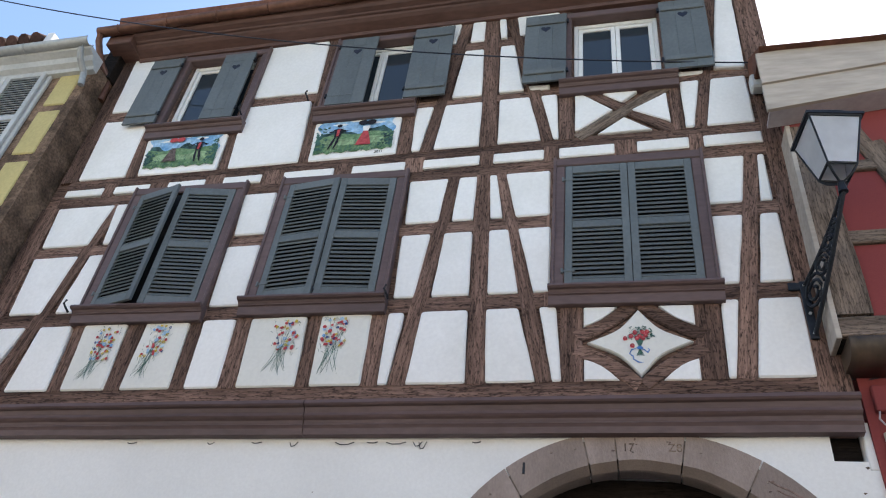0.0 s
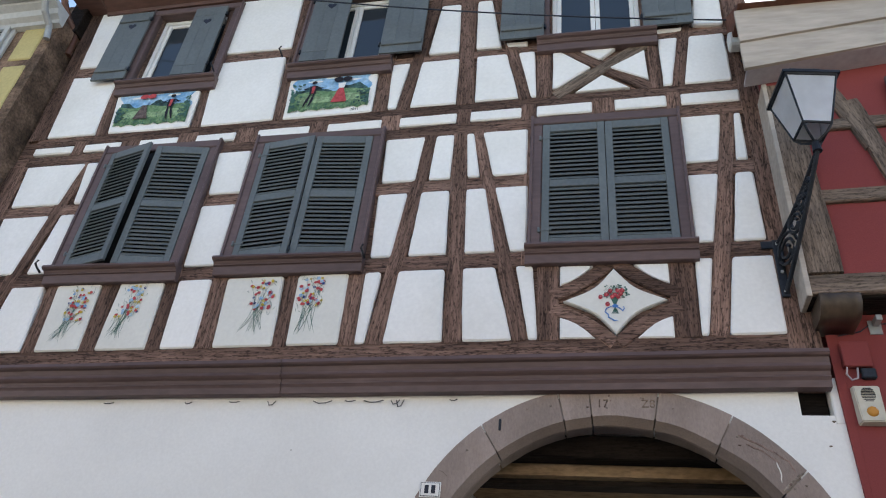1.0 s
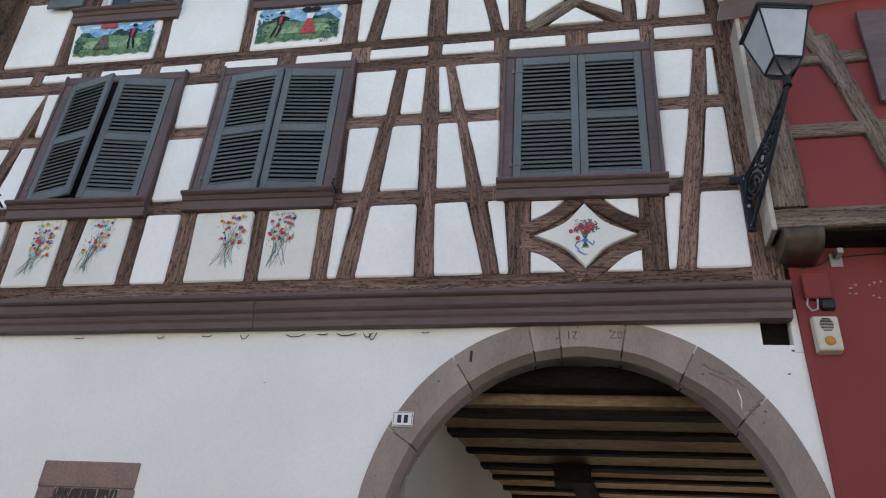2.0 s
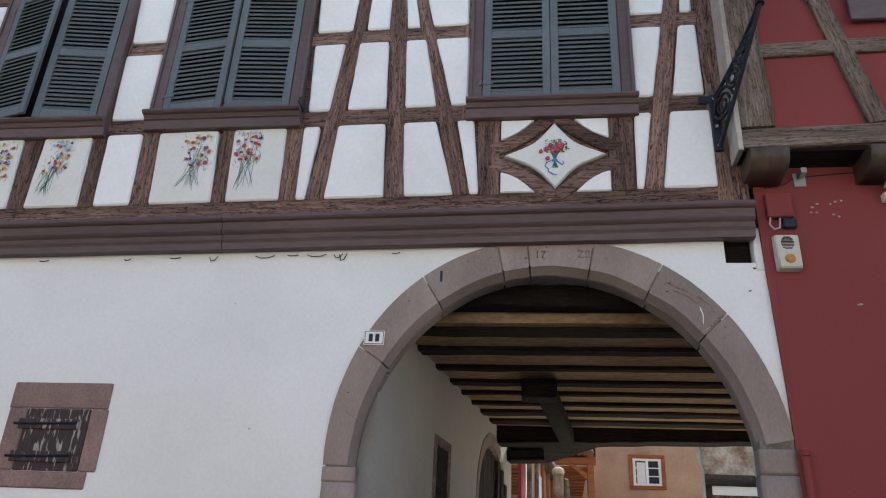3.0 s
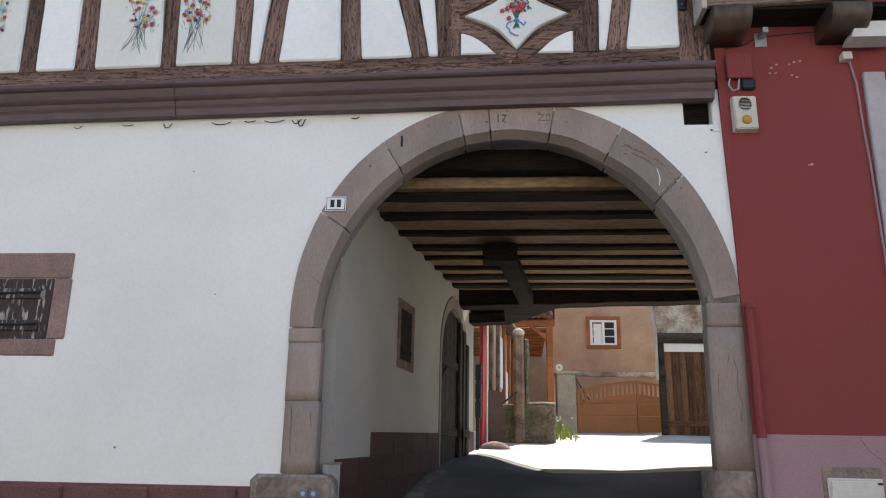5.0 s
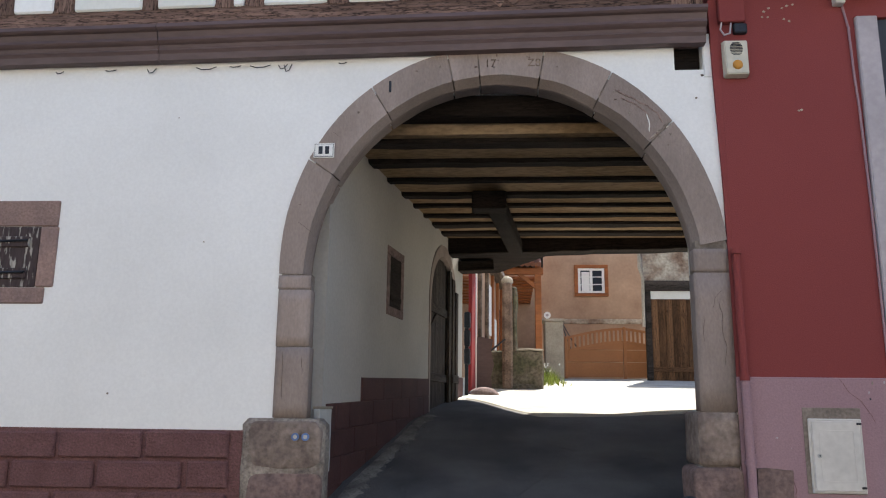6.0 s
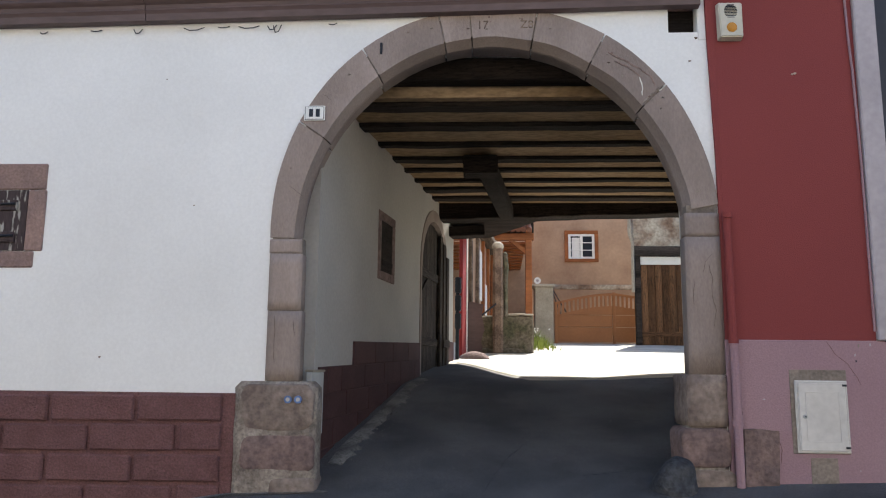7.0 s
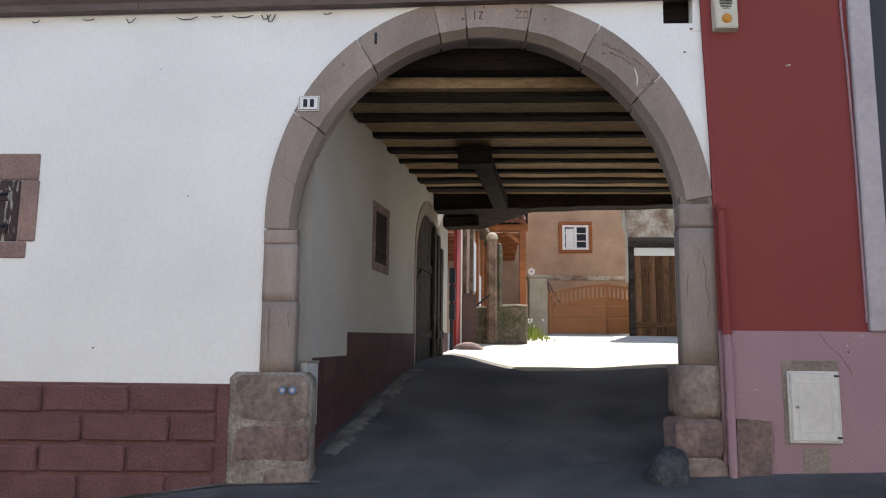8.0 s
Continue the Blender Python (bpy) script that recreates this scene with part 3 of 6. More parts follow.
def gutter(parent, x0, x1, y, z, r, material, rise=0.0):
    bm = bmesh.new()
    rings = []
    for i in range(19):
        x = x0 + (x1 - x0) * i / 18
        ring = []
        for k in range(13):
            a = math.pi + math.pi * k / 12
            ring.append((y + r * math.cos(a), z + rise * (x - x0) + r * math.sin(a)))
        ring += [(p + (y - p) * 0.06, q + 0.004) for p, q in ring[::-1]]
        rings.append([bm.verts.new((x, *p)) for p in ring])
    k = len(rings[0])
    for u, v in zip(rings, rings[1:]):
        for j in range(k):
            bm.faces.new((u[j], u[(j + 1) % k], v[(j + 1) % k], v[j]))
    bm.faces.new(rings[0])
    bm.faces.new(rings[-1][::-1])
    g = part("gutter", bm, material, parent)
    n = int((x1 - x0) / 0.8)
    for i in range(n):
        x = x0 + 0.35 + i * 0.8
        part("gutter_strap", tube([(x, y + (r + 0.004) * math.cos(math.pi + math.pi * k / 10), z + rise * (x - x0) + (r + 0.004) * math.sin(math.pi + math.pi * k / 10)) for k in range(11)], 0.010, 6), material, g)
    return g


gutter(house, -7.66, RIGHT + 0.1, -0.53, 10.0, 0.085, COPPER, 0.03)
part("downpipe", tube([(-7.60, -0.53, 9.97), (-7.615, -0.53, 9.90), (-7.62, -0.50, 9.82), (-7.60, -0.42, 9.68), (-7.55, -0.30, 9.50), (-7.48, -0.18, 9.36), (-7.44, -0.13, 9.22), (-7.43, -0.12, 8.9)], 0.05, 10), COPPER, house, "brown copper downpipe")


# ---------------------------------------------------------------- windows and shutters
def surround(x0, x1, z0, z1, w=0.115):
    """The painted wooden surround of a window, with head, jambs and a moulded sill."""
    win = part("window_surround", box(x0, x1, -0.140, 0.0, z1 - w, z1, 0.012), PAINTED, house, "brown painted window surround")
    for a, b in ((x0, x0 + w), (x1 - w, x1)):
        part("jamb", box(a, b, -0.137, 0.0, z0, z1 - w - 0.001, 0.012), PAINTED, win)
        part("bead", box(a - 0.012 if a == x0 else b - 0.02, a + 0.02 if a == x0 else b + 0.012, -0.155, -0.05, z0, z1 + 0.01, 0.006), PAINTED, win)
    part("sill", profile([(-0.02, z0 + 0.02), (-0.235, z0 + 0.012), (-0.245, z0 - 0.015), (-0.225, z0 - 0.03), (-0.195, z0 - 0.035), (-0.175, z0 - 0.06), (-0.180, z0 - 0.072), (-0.160, z0 - 0.08), (-0.150, z0 - 0.165), (-0.145, z0 - 0.172), (-0.02, z0 - 0.172)], x0 - 0.03, x1 + 0.03), PAINTED, win)
    return win


def louvred_shutter(width, height, at, tilt=58):
    """A louvred leaf hinged along its local z axis."""
    leaf = part("shutter", box(0, 0.075, -0.018, 0.018, 0, height, 0.004), SHUTTER, house, "grey-green louvred wooden shutter", at=at)
    part("stile", box(width - 0.075, width, -0.018, 0.018, 0, height, 0.004), SHUTTER, leaf)
    mid = height * 0.49
    for z0, z1 in ((0, 0.105), (mid - 0.045, mid + 0.045), (height - 0.105, height)):
        part("rail", box(0.0755, width - 0.0755, -0.0165, 0.0165, z0, z1, 0.004), SHUTTER, leaf)
    slat = mesh_of("slat", box(0.07, width - 0.07, -0.029, 0.029, -0.0045, 0.0045, 0.002), SHUTTER)
    for lo, hi in ((0.105, mid - 0.045), (mid + 0.045, height - 0.105)):
        n = max(2, round((hi - lo) / 0.054))
        for i in range(n):
            piece("slat", slat, leaf, pose(0, 0, lo + (i + 0.5) * (hi - lo) / n, tilt, 0, 0))
    for z in (0.2, height - 0.2):
        part("hinge", add_box(add_box(bmesh.new(), -0.02, 0.10, -0.024, -0.018, z - 0.012, z + 0.012, 0.002), -0.035, -0.012, -0.035, -0.008, z - 0.03, z + 0.03, 0.004), SHUTTER, leaf)
    return leaf


def shuttered_window(x0, x1, z0, z1, left_turn, right_turn):
    surround(x0, x1, z0, z1)
    w = (x1 - x0 - 0.236) / 2
    h = z1 - z0 - 0.15
    # black sheet in place of the shade behind the leaves
    part("recess", box(x0 + 0.116, x1 - 0.116, -0.095, -0.090, z0, z1 - 0.116, 0), UNLIT_BLACK, house)
    louvred_shutter(w - 0.003, h, pose(x0 + 0.118, -0.122, z0 + 0.022, 0, 0, -left_turn))
    other = louvred_shutter(w - 0.003, h, pose(x1 - 0.118, -0.122, z0 + 0.022, 0, 0, 180 + right_turn), -58)
    return other


shuttered_window(-0.86, 0.665, 5.275, 7.04, 0.0, 0.0)
shuttered_window(-4.07, -2.53, 5.25, 7.045, 7.0, 5.0)
shuttered_window(-6.06, -4.54, 5.20, 7.035, 15.0, 8.0)


def heart(cx, cz, s):
    out = []
    for i in range(16):
        a = 2 * math.pi * i / 16
        out.append((cx + s * 0.0625 * 16 * math.sin(a) ** 3, cz + s * 0.0625 * (13 * math.cos(a) - 5 * math.cos(2 * a) - 2 * math.cos(3 * a) - math.cos(4 * a))))
    return out


def plank_shutter(x0, z0, width, height, y, closed=False):
    """A plank leaf. Folded back it shows its battens; closed, its strap hinges alone."""
    leaf = part("plank_shutter", box(0, width / 3 - 0.0005, -0.014, 0.014, 0, height, 0.002), SHUTTER, house, "grey plank shutter with a cut heart", at=(x0, y, z0))
    for i in (1, 2):
        part("plank", box(width / 3 * i + 0.0005, width / 3 * (i + 1) - 0.0005, -0.014, 0.014, 0, height, 0.002), SHUTTER, leaf)
    # no hole is cut: a near-black heart gives its darkness
    part("heart", prism(heart(width / 2, height - 0.30, 0.062), -0.0165, -0.0145), INK, leaf, "near-black heart laid on for the dark of a cut-out")
    for z in (0.17, height - 0.17):
        if closed:
            part("strap", box(0.02, width * 0.72, -0.019, -0.0145, z - 0.010, z + 0.010, 0.002), SHUTTER, leaf)
        else:
            part("batten", box(0.015, width - 0.015, -0.036, -0.0145, z - 0.04, z + 0.04, 0.008), SHUTTER, leaf)
        hinge = width + 0.012 if (closed and x0 < -5) or (not closed and x0 in (-6.765, -1.275)) else -0.012
        part("hinge_pin", tube([(hinge, -0.012, z - 0.03), (hinge, -0.012, z + 0.03)], 0.016, 8), IRON, leaf)


def casement_window(x0, x1, z0, z1):
    """An upper window: surround, sill, and white casements with dark panes set back in the opening."""
    surround(x0 - 0.13, x1 + 0.13, z0, z1 + 0.11, 0.11)
    win = part("window_frame", box(x0, x1, 0.0, 0.08, z1 - 0.06, z1, 0.006), ENAMEL, house, "white window with dark panes")
    part("rail", box(x0, x1, 0.0, 0.08, z0, z0 + 0.07, 0.006), ENAMEL, win)
    mid = (x0 + x1) / 2
    for a, b in ((x0, x0 + 0.055), (x1 - 0.055, x1)):
        part("stile", box(a, b, -0.004, 0.08, z0 + 0.001, z1 - 0.001, 0.006), ENAMEL, win)
    for a, b in ((x0 + 0.056, mid - 0.002), (mid + 0.002, x1 - 0.056)):
        sash = part("sash", box(a, a + 0.055, 0.016, 0.07, z0 + 0.071, z1 - 0.061, 0.008), ENAMEL, win)
        part("stile", box(b - 0.055, b, 0.016, 0.07, z0 + 0.071, z1 - 0.061, 0.008), ENAMEL, sash)
        for c, d in ((z0 + 0.071, z0 + 0.13), (z1 - 0.115, z1 - 0.061)):
            part("rail", box(a + 0.0555, b - 0.0555, 0.018, 0.07, c, d, 0.008), ENAMEL, sash)
        part("pane", box(a + 0.05, b - 0.05, 0.040, 0.046, z0 + 0.12, z1 - 0.11, 0), GLASS, sash)


casement_window(-6.17, -5.07, 8.13, 9.58)
casement_window(-3.77, -2.75, 8.17, 9.58)
casement_window(-0.67, 0.37, 8.27, 9.60)
plank_shutter(-6.765, 8.24, 0.495, 1.37, -0.175)
plank_shutter(-5.60, 8.225, 0.48, 1.35, -0.165, True)
plank_shutter(-3.82, 8.265, 0.52, 1.36, -0.165, True)
plank_shutter(-2.77, 8.265, 0.54, 1.39, -0.175)
plank_shutter(-1.275, 8.32, 0.525, 1.325, -0.175)
plank_shutter(0.39, 8.335, 0.55, 1.315, -0.175)

# ---------------------------------------------------------------- stone arch
arch = thing("stone_arch", "reddish sandstone gateway arch with carved year", "arch")


def voussoir(a0, a1, label=""):
    """One arch stone between two angles, slightly proud of the wall, its inner edge cut off."""
    bm = bmesh.new()
    rings = []
    n = max(3, int(abs(a1 - a0) / 0.06))
    for i in range(n + 1):
        a = a0 + (a1 - a0) * i / n
        xi, zi = arch_point(1.572, 1.702, a)
        xc, zc = arch_point(1.612, 1.745, a)
        xb, zb = arch_point(1.64, 1.77, a)
        swell = 0.05 * max(0.0, math.sin(2 * min(a, math.pi - a)))
        xo, zo = arch_point(1.81 + swell, 1.99 + swell, a)
        zo = min(zo, 3.86)
        w = 0.006 * noise.noise((xo * 3, zo * 3, 1))
        v = noise.noise((xi * 4, zi * 4, 5)) * 0.008
        rings.append([bm.verts.new(q) for q in ((xb, 0.44, zb), (xb, 0.13, zb), (xi + v, 0.125, zi + v), (xi + v, 0.085, zi + v), (xc + v, -0.02 + w, zc + v), (xo + w, -0.02 + w, zo), (xo + w, 0.02, zo), (xo, 0.44, zo))])
    k = len(rings[0])
    for u, v in zip(rings, rings[1:]):
        for j in range(k):
            bm.faces.new((u[j], u[(j + 1) % k], v[(j + 1) % k], v[j]))
    bm.faces.new(rings[0])
    bm.faces.new(rings[-1][::-1])
    return part("voussoir", bm, STONE, arch, label)


part("mortar", prism([arch_point(1.63, 1.765, math.pi * i / 40) for i in range(41)] + [arch_point(1.79, 1.96, math.pi - math.pi * i / 40) for i in range(41)], -0.010, 0.2), JOINT, arch)
part("mortar", box(-1.915, -1.67, -0.010, 0.10, 0.5, 1.92, 0), JOINT, arch)
part("mortar", box(1.42, 1.665, -0.010, 0.10, 0.3, 2.2, 0), JOINT, arch)
JOINTS = [math.pi - 0.012, 2.62, 2.20, 1.82, 1.675, 1.36, 1.04, 0.70, 0.15]
for a0, a1 in zip(JOINTS, JOINTS[1:]):
    voussoir(a0 - 0.0035, a1 + 0.0035)


def ashlar(x0, x1, z0, z1, y0=-0.02, material=None, r=0.008, y1=0.125):
    """A worn block with rounded, uneven edges."""
    bm = box(x0, x1, y0, y1, z0, z1, 0)
    bmesh.ops.subdivide_edges(bm, edges=bm.edges[:], cuts=4, use_grid_fill=True)
    bmesh.ops.bevel(bm, geom=[e for e in bm.edges if len(e.link_faces) == 2 and e.calc_face_angle(0) > 1], offset=r, segments=2, affect="EDGES")
    for v in bm.verts:
        v.co += Vector((noise.noise(v.co * 5), noise.noise(v.co * 5 + Vector((9, 0, 0))), noise.noise(v.co * 5 + Vector((0, 9, 0))))) * r * 0.3
    for f in bm.faces:
        f.smooth = True
    return part("ashlar", bm, material or STONE, arch)


ashlar(-1.942, -1.675, 1.80, 1.915, r=0.004)
ashlar(-1.937, -1.668, 1.334, 1.798, r=0.004)
ashlar(-1.932, -1.658, 0.775, 1.332, r=0.004)
# foot of the arch: worn blocks bedded in smeared mortar
def mortar(x0, x1, y0, z0, z1):
    bm = box(x0, x1, y0, 0.20, z0, z1, 0.05)
    bmesh.ops.subdivide_edges(bm, edges=bm.edges[:], cuts=5, use_grid_fill=True)
    for v in bm.verts:
        v.co += Vector((noise.noise(v.co * 4), noise.noise(v.co * 4 + Vector((7, 0, 0))), 0)) * 0.012
    for f in bm.faces:
        f.smooth = True
    part("mortar", bm, BASEMORTAR, arch)


def bedded(x0, x1, z0, z1, y0, material, seed, deep=0.43):
    """A block with an uneven outline, its face a few millimetres proud of the mortar."""
    ring = []
    corner = min(x1 - x0, z1 - z0) * 0.22
    for cx_, cz_, a0 in ((x1 - corner, z1 - corner, 0), (x0 + corner, z1 - corner, 90), (x0 + corner, z0 + corner, 180), (x1 - corner, z0 + corner, 270)):
        for k in range(5):
            a = math.radians(a0 + k * 22.5)
            px, pz = cx_ + corner * math.cos(a), cz_ + corner * math.sin(a)
            n = 1 + 0.16 * noise.noise((px * 6, pz * 6, seed))
            ring.append(((x0 + x1) / 2 + (px - (x0 + x1) / 2) * n, (z0 + z1) / 2 + (pz - (z0 + z1) / 2) * n))
    bm = bmesh.new()
    mx, mz = (x0 + x1) / 2, (z0 + z1) / 2
    loops = [[bm.verts.new((px, deep, pz)) for px, pz in ring], [bm.verts.new((px, y0 + 0.014, pz)) for px, pz in ring]]
    for s, dy in ((0.975, 0.004), (0.90, 0.0), (0.5, -0.003)):
        loops.append([bm.verts.new((mx + (px - mx) * s, y0 + dy + 0.006 * noise.noise((px * 9, pz * 9, seed + s)), mz + (pz - mz) * s)) for px, pz in ring])
    for u, v in zip(loops, loops[1:]):
        for k in range(len(u)):
            bm.faces.new((u[k], u[(k + 1) % len(u)], v[(k + 1) % len(u)], v[k]))
    bm.faces.new(loops[-1])
    bmesh.ops.recalc_face_normals(bm, faces=bm.faces[:])
    for f in bm.faces:
        f.smooth = True
    part("ashlar", bm, material, arch)


mortar(-2.165, -1.505, -0.066, -0.35, 0.772)
bedded(-2.10, -1.53, 0.385, 0.745, -0.070, BASESTONE, 1, 0.2)
bedded(-2.11, -1.51, 0.085, 0.365, -0.070, PURPLESTONE, 2, 0.2)
bedded(-1.86, -1.49, -0.20, 0.04, -0.071, BASESTONE, 3, 0.2)
ashlar(1.405, 1.68, 1.945, 2.135, r=0.004)
ashlar(1.397, 1.68, 0.865, 1.943, r=0.004)
ashlar(1.375, 1.668, 0.46, 0.86, -0.045, BASESTONE, 0.012, 0.43)
mortar(1.335, 1.672, -0.055, -0.3, 0.475)
bedded(1.305, 1.682, 0.165, 0.462, -0.066, PURPLESTONE, 5, 0.3)
bedded(1.32, 1.69, -0.16, 0.15, -0.061, BASESTONE, 6, 0.3)
for text, x in (("17", -0.21), ("Z8", 0.16)):
    font = bpy.data.curves.new("year", "FONT")
    font.body, font.size, font.extrude, font.align_x = text, 0.10, 0.003, "CENTER"
    ob = new("carved_year", font)
    me = bpy.data.meshes.new_from_object(ob)
    bpy.data.objects.remove(ob)
    me.materials.append(GREYWOOD)
    part_ob = new("carved_year", me)
    part_ob.parent = arch
    place(part_ob, pose(x, -0.024, 3.715, 90, 0, 0))
part("iron_pin", box(-1.075, -1.055, -0.03, 0.0, 3.50, 3.60, 0.003), IRON, arch)

plate = thing("number_plate", "white enamel house number plate with dark figures", "sign", (-1.61, -0.028, 2.981))
part("plate", box(-0.088, 0.088, -0.006, 0.0, -0.064, 0.064, 0.004), ENAMEL, plate)
part("border", prism([(-0.080, -0.056), (0.080, -0.056), (0.080, 0.056), (-0.080, 0.056)], -0.0068, -0.0062), INK, plate)
part("ground", prism([(-0.075, -0.051), (0.075, -0.051), (0.075, 0.051), (-0.075, 0.051)], -0.0105, -0.0072), ENAMEL, plate)
for x in (-0.028, 0.028):
    part("bar", box(x - 0.017, x + 0.017, -0.0145, -0.0108, -0.034, 0.034, 0.001), INK, plate)


# ---------------------------------------------------------------- passage
TURN = radians(9.0)
passage = thing("passage", "white-walled carriage passage with dark joisted ceiling", "passage", kind="structure")
ALONG = Vector((math.sin(TURN), math.cos(TURN), 0))
# local x runs into the depth along the left wall, local y to the right of it, z up
LOCAL = Matrix(((ALONG.x, ALONG.y, 0, -1.62), (ALONG.y, -ALONG.x, 0, 0.43), (0, 0, 1, 0), (0, 0, 0, 1)))


def inside(name, bm, material, label=""):
    bm.transform(LOCAL)
    return part(name, bm, material, passage, label)


def arched_outline(s0, s1, z0, z1, n=14):
    m, r = (s0 + s1) / 2, (s1 - s0) / 2
    rise = r * 0.95
    return [(s0, z0)] + [(m - r * math.cos(math.pi * i / n), z1 - rise + rise * math.sin(math.pi * i / n)) for i in range(n + 1)] + [(s1, z0)]


def build_left_wall():
    """The left wall, with a niche and an arched doorway through it."""
    door = arched_outline(3.76, 5.42, -0.3, 3.02)
    bm = bmesh.new()
    outline = [(-0.05, -0.3)] + door + [(6.0, -0.3), (6.0, 3.55), (-0.05, 3.55)]
    a = [bm.verts.new((s, 0.0, z)) for s, z in outline]
    b = [bm.verts.new((s, -0.35, z)) for s, z in outline]
    bm.faces.new(a)
    bm.faces.new(b)
    for i in range(len(a)):
        j = (i + 1) % len(a)
        bm.faces.new((a[i], a[j], b[j], b[i]))
    inside("wall_west", bm, DIMMED_PLASTER, "white plastered passage wall, its colour darkened for shade")
    # black box behind the doorway stands for its unlit inside
    inside("door_reveal", box(3.70, 5.50, -0.9, -0.36, 0.0, 3.2, 0), UNLIT_BLACK)


build_left_wall()
part("wall_east", box(0, 5.0, -0.3, 0, -0.3, 3.55, 0), DIMMED_PLASTER, passage, at=pose(1.475, 0.43, 0, 0, 0, 75))

# stone surround of the doorway and its plank door
outer, inner = arched_outline(3.69, 5.50, 0.75, 3.18), arched_outline(3.77, 5.41, 0.75, 3.01)
bm = bmesh.new()
va = [(bm.verts.new((s, 0.012, z)), bm.verts.new((s, -0.1, z))) for s, z in outer]
vb = [(bm.verts.new((s, 0.012, z)), bm.verts.new((s, -0.1, z))) for s, z in inner]
for i in range(len(outer) - 1):
    bm.faces.new((va[i][0], va[i + 1][0], vb[i + 1][0], vb[i][0]))
    bm.faces.new((va[i][0], va[i + 1][0], va[i + 1][1], va[i][1]))
    bm.faces.new((vb[i][0], vb[i + 1][0], vb[i + 1][1], vb[i][1]))
inside("door_surround", bm, STONE, "reddish sandstone door surround")
DARKPLANK = timber("dark_door_plank", (0.075, 0.060, 0.050), 0.65)
door = thing("arched_door", "weathered grey plank door in the passage", "door", LOCAL)
for i in range(10):
    # the far leaf stands ajar, a hand's width proud of the wall
    s0 = 3.79 + i * 0.164
    top = 2.20 + 0.77 * math.sqrt(max(0.0, 1 - ((s0 + 0.08 - 4.60) / 0.86) ** 2))
    pl = beam("plank", door, (s0 + 0.08, 0.80), (s0 + 0.08, top), 0.158, 0.045, 0.09, DARKPLANK, 0.003)
    pl.matrix_basis = Matrix.Translation((0, -0.135 if i < 7 else -0.075 + 0.018 * (i - 7), 0)) @ pl.matrix_basis
for z in (1.25, 2.2):
    part("batten", box(3.80, 4.92, -0.0445, -0.015, z - 0.06, z + 0.06, 0.008), DARKPLANK, door)
part("batten", box(4.96, 5.40, 0.0525, 0.072, 1.19, 1.31, 0.006), DARKPLANK, door)
part("brace", prism([(3.85, 1.90), (3.93, 1.90), (4.45, 2.22), (4.37, 2.22)], -0.0445, -0.02), DARKPLANK, door)

niche = thing("wall_niche", "small wooden hatch in a reddish stone frame", "hatch", LOCAL)
for s0, s1, z0, z1 in ((1.72, 2.38, 2.52, 2.62), (1.72, 2.38, 1.85, 1.95), (1.72, 1.82, 1.951, 2.519), (2.28, 2.38, 1.951, 2.519)):
    part("frame_stone", box(s0, s1, -0.05, 0.012, z0, z1, 0.008), PURPLESTONE, niche)
part("hatch_board", box(1.82, 2.28, -0.04, 0.004, 1.95, 2.52, 0.004), BLACKWOOD, niche)
part("batten", box(1.84, 2.26, 0.0045, 0.016, 2.02, 2.08, 0.004), BLACKWOOD, niche)

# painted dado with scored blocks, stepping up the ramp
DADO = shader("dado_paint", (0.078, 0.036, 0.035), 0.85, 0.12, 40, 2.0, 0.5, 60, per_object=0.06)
dado = thing("passage_dado", "dark red painted block dado", "dado", LOCAL, kind="structure")
for row, (z0, s_from, s_to) in enumerate(((0.885, 0.95, 3.68), (0.655, 0.25, 3.68), (0.425, 0.05, 2.6), (0.195, 0.05, 1.5), (-0.04, 0.05, 0.8))):
    s = s_from - (0.35 if row % 2 else 0.0)
    while s < s_to:
        a, b = max(s, s_from), min(s + 0.70, s_to)
        if b - a > 0.05:
            bm = box(a + 0.003, b - 0.003, 0.0, 0.022, z0 + 0.004, z0 + 0.226, 0.005)
            for v in bm.verts:
                v.co.z += 0.028 * v.co.x
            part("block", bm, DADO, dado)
        s += 0.70
for (s0, s1, top) in ((0.04, 0.95, 0.885), (0.955, 3.68, 1.112)):
    bm = box(s0, s1, 0.0, 0.014, -0.3, top, 0)
    for v in bm.verts:
        v.co.z += 0.028 * v.co.x
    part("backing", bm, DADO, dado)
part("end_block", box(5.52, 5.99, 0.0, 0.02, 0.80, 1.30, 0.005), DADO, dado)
meter = thing("small_wall_cover", "pale grey flat cover beside the arch base", "cover", LOCAL)
part("cover", box(-0.22, 0.06, 0.0, 0.05, 0.33, 0.845, 0.006), GREYWHITE, meter)
part("lid", box(-0.22, 0.065, -0.01, 0.06, 0.846, 0.865, 0.004), CONCRETE, meter)

# ceiling: ochre boards between dark joists
bm = box(-1.9, 3.6, 0.66, 5.75, 3.362, 3.50, 0)
tagged(part("ceiling", bm, CEILING), "ochre plaster between dark joists", "ceiling", kind="structure")


